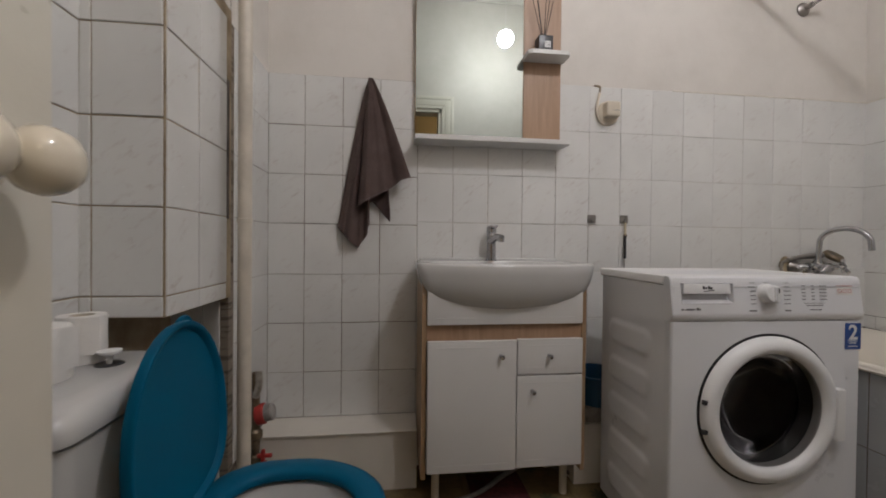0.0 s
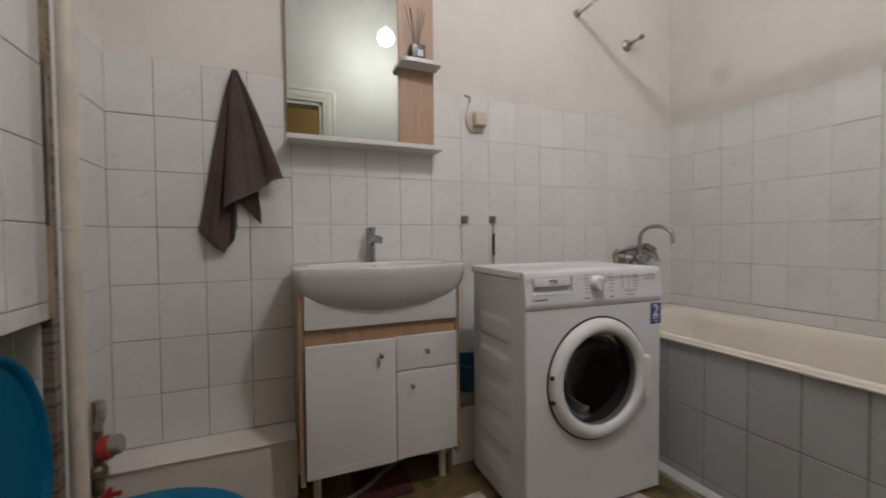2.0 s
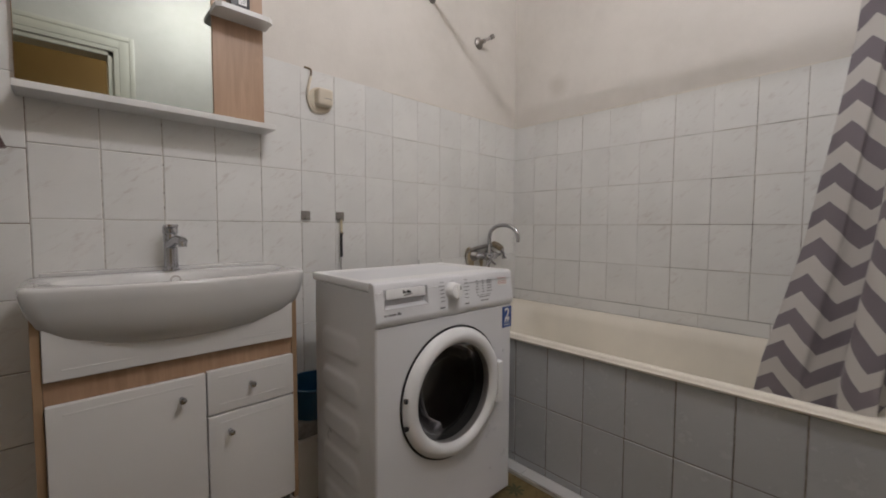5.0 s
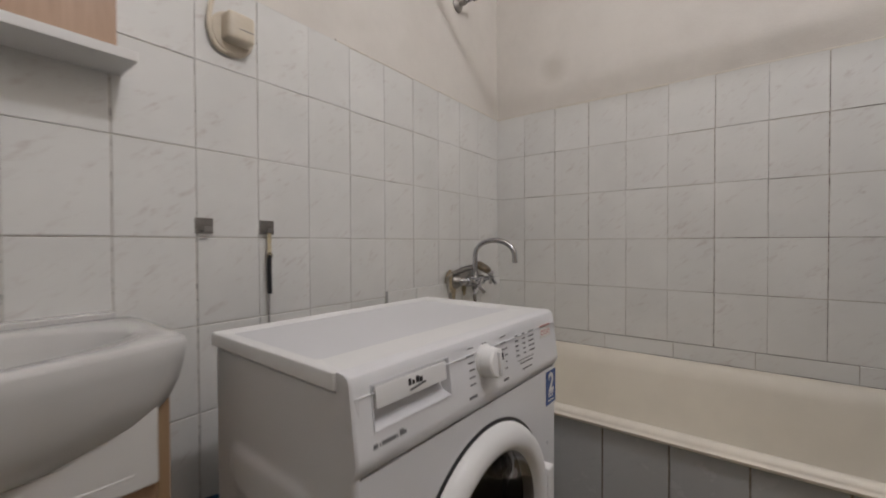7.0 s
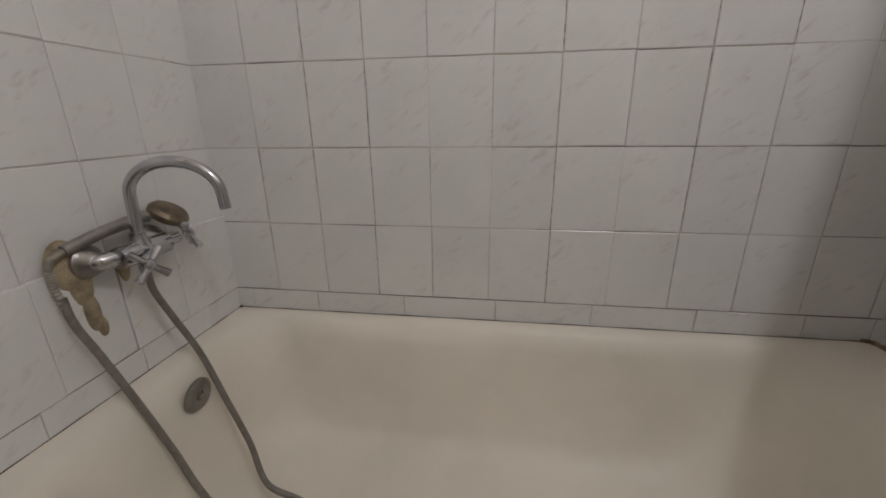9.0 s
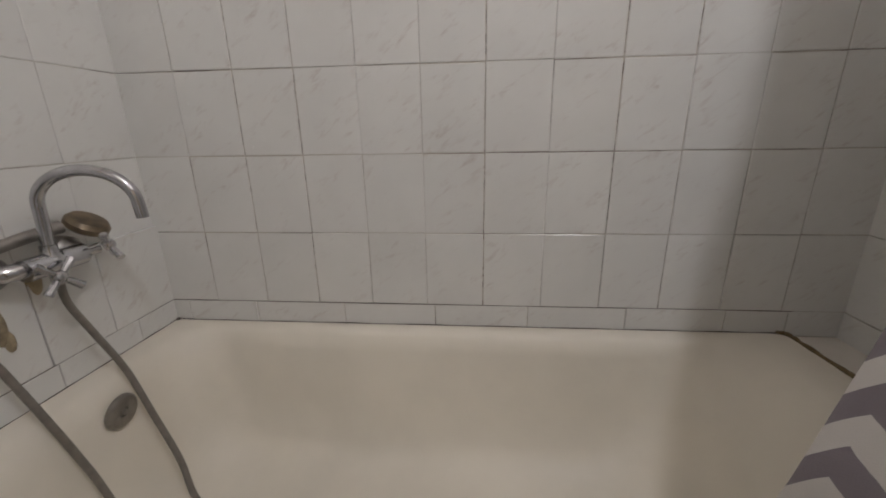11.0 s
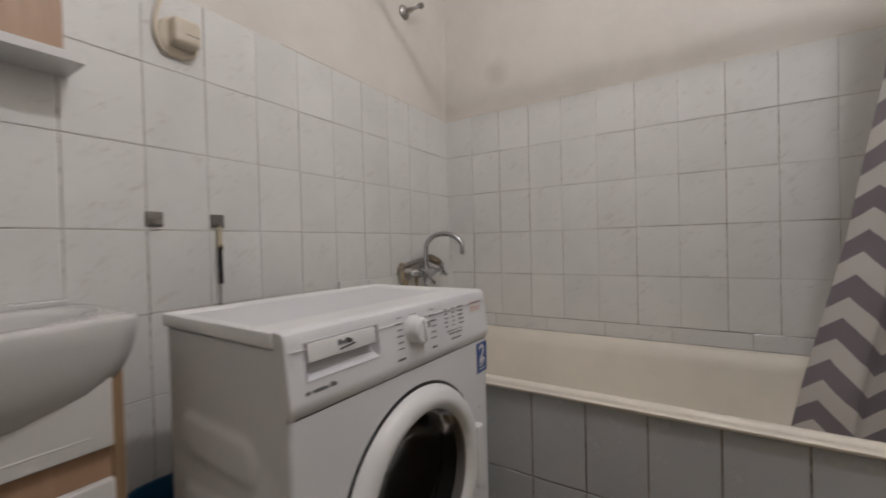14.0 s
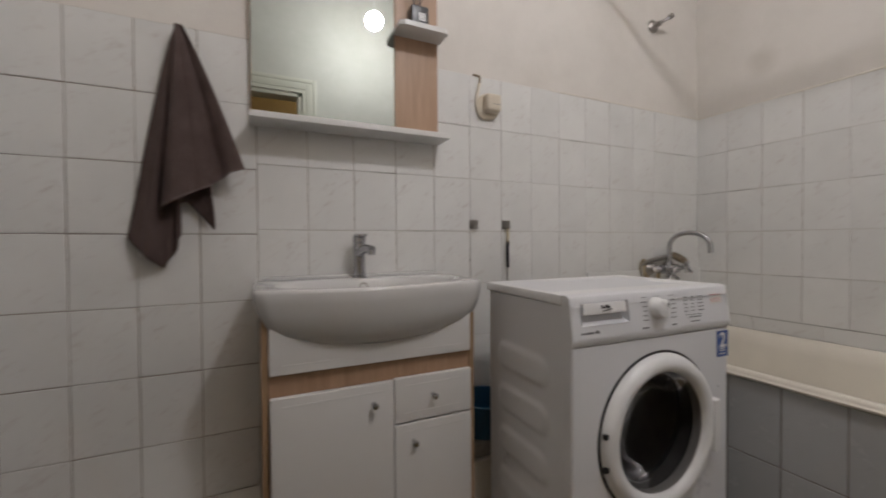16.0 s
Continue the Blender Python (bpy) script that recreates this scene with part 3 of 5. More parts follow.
def washing_machine():
    wm = thing("washing_machine", "white front-loading washing machine with a blue label, door closed", "washing machine")
    X0, X1, Y0, Y1, Z0, Z1 = 0.735, 1.322, 1.082, 1.455, 0.018, 0.812
    cx, cz, R = 1.030, 0.463, 0.205
    FY = Y0 - 0.012     # the plane of the front plate
    # body: sides, back and base
    bm = bmesh.new()
    prof = rounded_rect(X0, X1, FY, Y1, 0.008, 0, 4)
    rings(bm, [[(x, y, z) for x, y, _ in prof] for z in (Z0, 0.3, Z1)], True, False, True)
    # open the front where the plate sits
    bm.normal_update()
    for f in [f for f in bm.faces if abs(f.normal.y) > 0.99 and f.calc_center_median().y < FY + 0.001]:
        bm.faces.remove(f)
    part("body", bm, WASHER_WHITE, wm)
    # front plate with the round opening
    bm = bmesh.new()
    n = 64
    outer, inner = [], []
    hx0, hx1, hz0, hz1 = X0 + 0.006, X1 - 0.006, Z0, 0.7132
    for i in range(n):
        a = 2 * math.pi * i / n
        c, s = math.cos(a), math.sin(a)
        k = min(((hx1 - cx) if c > 0 else (hx0 - cx)) / c if abs(c) > 1e-6 else 9, ((hz1 - cz) if s > 0 else (hz0 - cz)) / s if abs(s) > 1e-6 else 9)
        outer.append((cx + c * k, FY, cz + s * k))
        inner.append((cx + c * (R - 0.01), FY, cz + s * (R - 0.01)))
    for sx, sz in ((hx0, hz0), (hx1, hz0), (hx0, hz1), (hx1, hz1)):
        k = min(range(n), key=lambda i: (outer[i][0] - sx) ** 2 + (outer[i][2] - sz) ** 2)
        outer[k] = (sx, FY, sz)
    rings(bm, [outer, inner, [(x, FY + 0.02, z) for x, y, z in inner]])
    part("front_plate", bm, WASHER_WHITE, wm, smooth=False)
    # side sheet with soft pressed ribs
    bm = bmesh.new()
    ny, nz = 44, 150
    y0, y1, z0, z1 = Y0 + 0.014, Y1 - 0.014, Z0 + 0.004, Z1 - 0.002
    def rib(y, z):
        h = 0.0
        for k in range(5):
            cy, cz_, hy, hz = (y0 + y1) / 2 + 0.006, 0.115 + 0.128 * k, 0.125, 0.048
            dx, dz = abs(y - cy) - hy + 0.04, abs(z - cz_) - hz + 0.04
            d = math.hypot(max(dx, 0), max(dz, 0)) + min(max(dx, dz), 0) - 0.04
            q = min(1, max(0, -d / 0.022))
            h = max(h, q * q * (3 - 2 * q))
        return h
    grid = [[bm.verts.new((X0 - 0.0006 - 0.0065 * rib(y0 + (y1 - y0) * i / ny, z0 + (z1 - z0) * j / nz), y0 + (y1 - y0) * i / ny, z0 + (z1 - z0) * j / nz)) for i in range(ny + 1)] for j in range(nz + 1)]
    for j in range(nz):
        for i in range(ny):
            bm.faces.new((grid[j][i], grid[j][i + 1], grid[j + 1][i + 1], grid[j + 1][i]))
    part("side_sheet", bm, WASHER_WHITE, wm, "white side sheet with pressed ribs", angle=180)
    # control panel
    bm = bmesh.new()
    sec = [(Y0 + 0.02, 0.7135), (Y0 + 0.002, 0.7135), (Y0 - 0.001, 0.716), (Y0 - 0.0075, 0.731), (Y0 - 0.008, 0.735), (Y0 - 0.0075, 0.751), (Y0 - 0.0063, 0.807), (Y0 - 0.006, 0.820), (Y0 - 0.003, 0.828), (Y0 + 0.004, 0.8325), (Y0 + 0.02, 0.8335)]
    xs = [X0 + 0.001, X0 + 0.003, X1 - 0.003, X1 - 0.001]
    dx0, dx1, dz0, dz1 = 0.764, 0.919, 0.751, 0.807
    loops = []
    for x, ins in ((X0 - 0.0015, 0.003), (X0, 0.001), (X0 + 0.003, 0), (dx0, 0), (dx1, 0), (X1 - 0.003, 0), (X1, 0.001), (X1 + 0.0015, 0.003)):
        loops.append([(x, y + (ins if y < Y0 + 0.01 else 0), z) for y, z in sec])
    rings(bm, loops, True, True, True)
    for f in [f for f in bm.faces if f.calc_center_median().y < Y0 and dx0 < f.calc_center_median().x < dx1 and dz0 < f.calc_center_median().z < dz1]:
        bm.faces.remove(f)
    part("control_panel", bm, WASHER_WHITE, wm)
    # detergent drawer: a hollow with a front plate over its upper half and a scooped grip below
    bm = bmesh.new()
    def rim_at(i, y0, y1, j=0.0):
        return [(dx0 + i, Y0 + y0, dz0 + i + j), (dx1 - i, Y0 + y0, dz0 + i + j), (dx1 - i, Y0 + y1, dz1 - i), (dx0 + i, Y0 + y1, dz1 - i)]
    rings(bm, [rim_at(-0.0016, -0.0077, -0.0065), rim_at(-0.0008, -0.0092, -0.0079), rim_at(0.0006, -0.0090, -0.0077), rim_at(0.0024, -0.004, -0.003), rim_at(0.005, 0.006, 0.016, 0.003)], True, False, True)
    part("drawer_recess", bm, WASHER_TOP, wm, "recessed grip of the detergent drawer")
    bm = boxed(dx0 + 0.004, dx1 - 0.010, Y0 - 0.0105, Y0 - 0.004, dz0 + 0.0265, dz1 - 0.002, bevel=0.002)
    part("drawer_front", bm, RING_WHITE, wm)
    # maker's mark as a plain shape
    bm = bmesh.new()
    for i, w in enumerate((0.005, 0.0045, 0.006, 0.0055)):
        x = 0.826 + i * 0.0075
        box(bm, x, x + w, Y0 - 0.0114, Y0 - 0.0103, 0.7905, 0.7965 + (0.003 if i in (0, 2) else 0))
    for i in range(8):
        box(bm, 0.828 + i * 0.004, 0.832 + i * 0.004, Y0 - 0.0114, Y0 - 0.0103, 0.7835 + i * 0.0005, 0.7852 + i * 0.0006)
    part("badge", bm, BLACK, wm, "small dark maker's mark", smooth=False)
    bm = bmesh.new()
    for x, w in ((0.760, 0.007), (0.770, 0.0015), (0.774, 0.024), (0.800, 0.0015), (0.805, 0.007), (0.813, 0.004)):
        box(bm, x, x + w, Y0 - 0.0086, Y0 - 0.0075, 0.7385, 0.7410 + (0.0012 if w == 0.007 and x > 0.8 else 0))
    part("model_print", bm, INK, wm, smooth=False)
    # programme dial
    bm = bmesh.new()
    km = pose(1.020, Y0 - 0.006, 0.779, 90, 0, 0)
    lathe(bm, km, [(0.029, 0), (0.0285, 0.003), (0.026, 0.006), (0.0245, 0.026), (0.022, 0.029), (0.001, 0.03)], 40)
    box(bm, 1.016, 1.024, Y0 - 0.041, Y0 - 0.030, 0.759, 0.799, 0.003)
    part("programme_dial", bm, RING_WHITE, wm)
    bm = boxed(1.0305, 1.0325, Y0 - 0.0374, Y0 - 0.0355, 0.783, 0.795)
    part("dial_mark", bm, BLACK, wm, smooth=False)
    # printed lines round the dial, block by block
    def print_block(lines):
        bm = bmesh.new()
        for x, w, z, h in lines:
            box(bm, x, x + w, Y0 - 0.0086, Y0 - 0.0075, z - h * 0.8, z + h * 0.3)
        part("panel_print", bm, INK, wm, "small grey unreadable programme print", smooth=False)
    rows = [0.809 - 0.0118 * k for k in range(7)]
    print_block([(0.970 - (0.006 if k in (1, 6) else 0), 0.016 + (0.006 if k in (1, 6) else 0), z, 0.0018) for k, z in enumerate(rows)])
    print_block([(1.074, 0.018 + (0.004 if k in (2, 3) else 0), z, 0.0018) for k, z in enumerate(rows)])
    print_block([(1.013, 0.016, 0.8095, 0.0016)])
    for x, w in ((1.130, 0.011), (1.160, 0.009), (1.186, 0.022)):
        print_block([(x, w, 0.8 - 0.0095 * k, 0.002) for k in range(5)])
    print_block([(1.134 + 0.008 * k, 0.066 - 0.014 * k, 0.751 - 0.006 * k, 0.0011) for k in range(3)])
    bm = bmesh.new()
    box(bm, 1.242, 1.291, Y0 - 0.0086, Y0 - 0.0075, 0.799, 0.8005)
    for k in range(3):
        lathe(bm, pose(1.2505 + 0.016 * k, Y0 - 0.0076, 0.785, 90, 0, 0), [(0.0058, 0), (0.0058, 0.001), (0.0046, 0.001), (0.0046, 0)], 16, False, False)
    part("panel_symbols", bm, INK_RED, wm, "thin red line over three small ring symbols", smooth=False)
    bm = boxed(1.241, 1.292, Y0 - 0.0080, Y0 - 0.0074, 0.774, 0.7965)
    part("symbol_patch", bm, PAPER, wm, smooth=False)
    # top: laminate sheet in a raised white frame
    bm = bmesh.new()
    lo, hi = Z1 + 0.0016, 0.8395
    T = lambda i, z, r: rounded_rect(X0 - 0.004 + i, X1 + 0.003 - i, Y0 + 0.0205 + i * 0.3, Y1 + 0.01 - i, r, z, 6)
    rings(bm, [T(0.004, lo, 0.004), T(0, lo + 0.003, 0.004), T(0, hi - 0.0035, 0.004), T(0.001, hi - 0.0012, 0.004), T(0.0035, hi, 0.004),
               rounded_rect(X0 + 0.016, X1 - 0.035, Y0 + 0.085, Y1 - 0.004, 0.010, hi - 0.001, 6),
               rounded_rect(X0 + 0.022, X1 - 0.042, Y0 + 0.09, Y1 - 0.010, 0.008, hi - 0.006, 6)], True, True, False)
    part("top_frame", bm, RING_WHITE, wm)
    bm = boxed(X0 + 0.016, X1 - 0.036, Y0 + 0.085, Y1 - 0.005, hi - 0.012, hi - 0.0058)
    part("top_sheet", bm, WASHER_TOP, wm, "pale grey laminate top sheet")
    # door
    door = new("door")
    door.parent = wm
    dm = pose(cx, FY, cz, 90, 0, 0)
    bm = bmesh.new()
    lathe(bm, dm, [(0.161, -0.015), (0.158, 0.004), (0.160, 0.014), (0.166, 0.023), (0.175, 0.0275), (0.187, 0.0275), (0.200, 0.021), (0.207, 0.010), (0.209, 0.003), (0.205, 0.0)], 96, False, False)
    part("ring", bm, RING_WHITE, door, "thick white door ring", angle=60)
    bm = bmesh.new()
    lathe(bm, dm, [(0.205, -0.004), (0.215, -0.002), (0.2155, 0.0015), (0.207, 0.003)], 96, False, False)
    part("seal_gap", bm, BLACK, door, smooth=False)
    bm = bmesh.new()
    lathe(bm, dm, [(0.162, 0.012), (0.150, 0.006), (0.132, -0.012), (0.118, -0.05), (0.105, -0.075), (0.06, -0.088), (0.001, -0.092)], 64, False, True)
    part("glass", bm, DOOR_GLASS, door, "dark bowl-shaped door glass", angle=70)
    bm = boxed(cx + 0.184, cx + 0.211, FY - 0.033, FY - 0.006, cz - 0.085, cz + 0.062, bevel=0.006, segments=3)
    part("handle", bm, RING_WHITE, door)
    bm = boxed(cx - 0.2085, cx - 0.196, FY - 0.0195, FY - 0.010, cz + 0.024, cz + 0.036)
    part("hinge", bm, BLACK, door, "black hinge slot", smooth=False)
    bm = boxed(cx - 0.2085, cx - 0.196, FY - 0.0195, FY - 0.010, cz - 0.058, cz - 0.046)
    part("hinge", bm, BLACK, door, "black hinge slot", smooth=False)
    # drum and gasket behind the glass
    bm = bmesh.new()
    lathe(bm, dm, [(0.196, -0.018), (0.165, -0.02), (0.155, -0.05), (0.17, -0.07)], 64, False, False)
    part("gasket", bm, RUBBER, wm, "grey rubber door gasket")
    bm = bmesh.new()
    lathe(bm, dm, [(0.165, -0.068), (0.215, -0.085), (0.215, -0.28), (0.19, -0.31), (0.07, -0.32), (0.001, -0.315)], 64, False, True)
    part("drum", bm, DRUM, wm, "perforated steel drum, empty", angle=50)
    for k in range(3):
        bm = bmesh.new()
        a = radians(20 + 120 * k)
        m = dm @ pose(0, 0, -0.2, 0, 0, math.degrees(a)) @ pose(0.195, 0, 0)
        bmesh.ops.create_cube(bm, size=1, matrix=m @ Matrix.Diagonal((0.04, 0.03, 0.2, 1)))
        part("drum_paddle", bm, DRUM, wm, smooth=False)
    # blue label with a white figure
    bm = boxed(1.270, X1 - 0.001, FY - 0.0012, FY - 0.0003, 0.630, 0.706)
    part("label_plate", bm, BLUE_LABEL, wm, "blue label with a white figure 2", smooth=False)
    bm = boxed(1.28, 1.3085, FY - 0.0018, FY - 0.0010, 0.653, 0.6555)
    box(bm, 1.282, 1.305, FY - 0.0018, FY - 0.0010, 0.647, 0.6495)
    box(bm, 1.28, 1.31, FY - 0.0018, FY - 0.0010, 0.638, 0.640)
    part("label_lines", bm, WHITE_INK, wm, smooth=False)
    cu = bpy.data.curves.new("two", "FONT")
    cu.body, cu.size, cu.extrude, cu.align_x = "2", 0.06, 0.0004, "CENTER"
    cu.offset = 0.0012
    ob = new("two", cu)
    dep = bpy.context.evaluated_depsgraph_get()
    me = bpy.data.meshes.new_from_object(ob.evaluated_get(dep))
    bpy.data.objects.remove(ob)
    me.materials.clear()
    me.materials.append(WHITE_INK)
    me.transform(pose(1.2955, FY - 0.0014, 0.659, 90, 0, 0))
    fig = new("label_figure", me)
    fig.parent = wm
    # small screw cap and feet
    bm = bmesh.new()
    lathe(bm, pose(1.280, FY, 0.547, 90, 0, 0), [(0.0055, 0), (0.005, 0.0015), (0.001, 0.002)], 14)
    part("screw_cap", bm, WASHER_TOP, wm)
    bm = bmesh.new()
    lathe(bm, pose(1.215, FY, 0.13, 90, 0, 0), [(0.006, 0), (0.005, 0.0015), (0.001, 0.002)], 14)
    part("screw_cap", bm, WASHER_TOP, wm)
    for x in (X0 + 0.05, X1 - 0.05):
        for y in (Y0 + 0.05, Y1 - 0.05):
            bm = bmesh.new()
            lathe(bm, pose(x, y, 0), [(0.02, 0), (0.02, 0.008), (0.009, 0.01), (0.009, 0.025)], 16)
            part("foot", bm, BLACK, wm)
    for ob in wm.children:
        if ob.name.split(".")[0] in ("control_panel", "drawer_recess", "drawer_front", "badge", "model_print", "programme_dial", "dial_mark", "panel_print", "panel_symbols", "symbol_patch"):
            lean_panel(ob, Y0)
    wm.matrix_basis = pose(X0, Y0, 0, 0, 0, -1.5) @ pose(-X0, -Y0, 0)
    return wm
washing_machine()

# ---- vanity ----
VX0, VX1, VY0 = 0.068, 0.655, 1.395
def bevel_door(bm, x0, x1, z0, z1, y):
    box(bm, x0, x1, y, y + 0.017, z0, z1, 0.0035, 3)


def vanity():
    v = thing("vanity_cabinet", "white vanity cabinet with oak-look sides on short legs", "cabinet")
    for x0, x1 in ((VX0, VX0 + 0.016), (VX1 - 0.016, VX1)):
        bm = boxed(x0, x1, VY0 + 0.004, N - 0.012, 0.118, 0.80, bevel=0.0008, segments=1)
        part("side_panel", bm, WOOD_EDGE, v, "oak-look side panel", smooth=False)
    bm = boxed(VX0 + 0.0165, VX1 - 0.0165, VY0 + 0.03, N - 0.013, 0.126, 0.142)
    box(bm, VX0 + 0.0165, VX1 - 0.0165, N - 0.03, N - 0.014, 0.143, 0.78)
    box(bm, VX0 + 0.0165, VX1 - 0.0165, VY0 + 0.05, N - 0.033, 0.34, 0.356)
    part("carcass", bm, LACQUER, v, smooth=False)
    bm = boxed(VX0 + 0.0165, VX1 - 0.0165, VY0 + 0.010, VY0 + 0.026, 0.585, 0.66)
    part("rail", bm, WOOD, v, "oak-look front rail", smooth=False)
    fx0, fx1 = 0.0855, 0.6375
    bm = bmesh.new()
    bevel_door(bm, fx0, fx1, 0.647, 0.792, VY0 - 0.006)
    for x0, x1 in ((fx0 + 0.03, fx0 + 0.17), (fx1 - 0.17, fx1 - 0.03)):
        box(bm, x0, x1, VY0 - 0.0067, VY0 - 0.004, 0.668, 0.672, 0.001, 1)
    part("fascia", bm, LACQUER, v)
    def leaf(name, x0, x1, z0, z1, knob):
        d = new(name)
        d.parent = v
        bm = bmesh.new()
        bevel_door(bm, x0, x1, z0, z1, VY0 - 0.012)
        for z in (z0 + 0.022, z1 - 0.026):
            box(bm, x0 + 0.028, x1 - 0.028, VY0 - 0.0126, VY0 - 0.010, z, z + 0.005, 0.0005, 1)
        part("panel", bm, LACQUER, d)
        bm = bmesh.new()
        lathe(bm, pose(knob[0], VY0 - 0.012, knob[1], 90, 0, 0), [(0.006, 0), (0.0042, 0.003), (0.0045, 0.014), (0.0085, 0.017), (0.009, 0.021), (0.007, 0.0245), (0.001, 0.0255)], 20)
        part("knob", bm, CHROME, d, "small chrome knob")
    leaf("door", 0.0865, 0.3955, 0.143, 0.593, (0.339, 0.540))
    leaf("drawer", 0.3985, 0.636, 0.472, 0.596, (0.511, 0.538))
    leaf("door", 0.3985, 0.636, 0.148, 0.467, (0.452, 0.416))
    for x in (0.125, 0.605):
        for y in (VY0 + 0.07, N - 0.06):
            bm = bmesh.new()
            lathe(bm, pose(x, y, 0.0), [(0.014, 0), (0.014, 0.118)], 18)
            part("leg", bm, BEIGE, v)
    return v
vanity()

def washbasin():
    cx, yb = 0.366, 1.688
    a = 0.316
    def outline(k, z, corner=1.388, bow=0.055, back=0.166, n=64):
        """A ring of the bowl: straight back and sides, and a front that bows out from the corners."""
        pts, yc = [], 1.52
        for i in range(n):
            t = 2 * math.pi * i / n
            c, sn = math.cos(t), math.sin(t)
            if sn >= 0:
                r = (abs(c) ** 9 + abs(sn) ** 9) ** (-1 / 9)
                pts.append((cx + a * k * c * r, yc + back * sn * r, z))
            else:
                q = (t - math.pi) / math.pi
                if q < 0.12 or q > 0.88:
                    e = (q if q < 0.5 else 1 - q) / 0.12
                    x = -a * k if q < 0.5 else a * k
                    pts.append((cx + x * (1 - 0.012 * e ** 6), yc + (corner - yc) * e, z))
                else:
                    u = (q - 0.12) / 0.76 * 2 - 1
                    u *= 0.985
                    pts.append((cx + a * k * u, corner - bow * (1 - abs(u) ** 2.0), z))
        return pts
    b = thing("washbasin", "white ceramic washbasin with a curved front", "sink")
    bm = bmesh.new()
    bowl = lambda k, z, yc=1.50: [(cx + 0.262 * k * math.cos(2 * math.pi * i / 64), yc + (0.118 if i < 32 else 0.135) * k * math.sin(2 * math.pi * i / 64), z) for i in range(64)]
    rings(bm, [
        outline(0.15, 0.694, 1.45, 0.03, 0.06), outline(0.50, 0.699, 1.425, 0.034, 0.10), outline(0.70, 0.714, 1.410, 0.042, 0.14),
        outline(0.85, 0.740, 1.399, 0.048, 0.155), outline(0.93, 0.770, 1.392, 0.053, 0.164), outline(0.967, 0.795, 1.389, 0.055), outline(0.988, 0.822, 1.387, 0.057),
        outline(1.0, 0.848, 1.386, 0.058), outline(0.995, 0.855, 1.389, 0.058, 0.165), outline(0.98, 0.8575, 1.395, 0.057, 0.162),
        bowl(1.03, 0.856), bowl(1.0, 0.851), bowl(0.95, 0.83), bowl(0.86, 0.79), bowl(0.66, 0.755), bowl(0.35, 0.741), bowl(0.1, 0.738)], True, True, True)
    part("bowl", bm, CERAMIC, b, angle=70)
    bm = boxed(cx - 0.29, cx + 0.29, 1.664, 1.6995, 0.852, 0.867, bevel=0.006, segments=3)
    part("splash_lip", bm, CERAMIC, b)
    bm = bmesh.new()
    lathe(bm, pose(cx + 0.005, 1.613, 0.828, 72, 0, 0), [(0.016, 0), (0.0155, 0.003), (0.010, 0.003), (0.009, 0.0005), (0.001, 0.0005)], 24)
    part("overflow_ring", bm, STEEL, b, "chrome overflow ring")
    bm = bmesh.new()
    lathe(bm, pose(cx, 1.50, 0.7385), [(0.022, 0), (0.02, 0.003), (0.001, 0.004)], 24)
    part("drain", bm, CHROME, b)
washbasin()

def basin_tap():
    t = thing("basin_tap", "chrome single-lever tap on the washbasin", "tap")
    x, y = 0.366, 1.646
    bm = bmesh.new()
    lathe(bm, pose(x, y, 0.8565), [(0.024, 0), (0.0235, 0.005), (0.0195, 0.009), (0.0185, 0.07), (0.0195, 0.105), (0.018, 0.112), (0.001, 0.114)], 32)
    part("body", bm, CHROME, t)
    bm = bmesh.new()
    tube(bm, [(x, y - 0.01, 0.938), (x + 0.008, y - 0.06, 0.952), (x + 0.014, y - 0.105, 0.949)], lambda s: 0.0155 - 0.003 * s, 16, 4)
    tube(bm, [(x + 0.014, y - 0.098, 0.947), (x + 0.014, y - 0.100, 0.933)], 0.0115, 16)
    part("spout", bm, CHROME, t)
    bm = bmesh.new()
    lathe(bm, pose(x, y, 0.969), [(0.019, 0), (0.0205, 0.004), (0.020, 0.022), (0.016, 0.029), (0.001, 0.031)], 28)
    box(bm, x - 0.014, x + 0.014, y - 0.05, y - 0.004, 0.990, 1.0, 0.004, 2)
    part("lever", bm, CHROME, t)
basin_tap()

# ---- mirror with shelves ----
def mirror_cabinet():
    m = thing("bathroom_mirror", "wall mirror with an oak-look side panel and white shelves", "mirror")
    bm = boxed(0.050, 0.502, 1.678, 1.6995, 1.349, 2.08, bevel=0.001, segments=1)
    part("backing", bm, WOOD_EDGE, m, smooth=False)
    bm = boxed(0.052, 0.500, 1.6735, 1.6775, 1.353, 2.075)
    part("mirror_glass", bm, MIRROR, m, "clear silvered mirror pane", smooth=False)
    bm = boxed(0.5025, 0.664, 1.672, 1.6995, 1.349, 2.08, bevel=0.001, segments=1)
    part("side_panel", bm, WOOD, m, "oak-look panel", smooth=False)
    bm = boxed(0.048, 0.676, 1.592, 1.6985, 1.3305, 1.3485, bevel=0.0015, segments=2)
    part("bottom_shelf", bm, LACQUER, m, "white lower shelf", smooth=False)
    for z in (1.704,):
        bm = bmesh.new()
        pts = [(0.497, 1.6715), (0.497, 1.60), (0.512, 1.588), (0.658, 1.588), (0.672, 1.60), (0.672, 1.6715)]
        rings(bm, [[(x, y, z - 0.016) for x, y in pts], [(x, y, z) for x, y in pts]], True, True, True)
        part("upper_shelf", bm, LACQUER, m, "small white upper shelf", smooth=False)
mirror_cabinet()

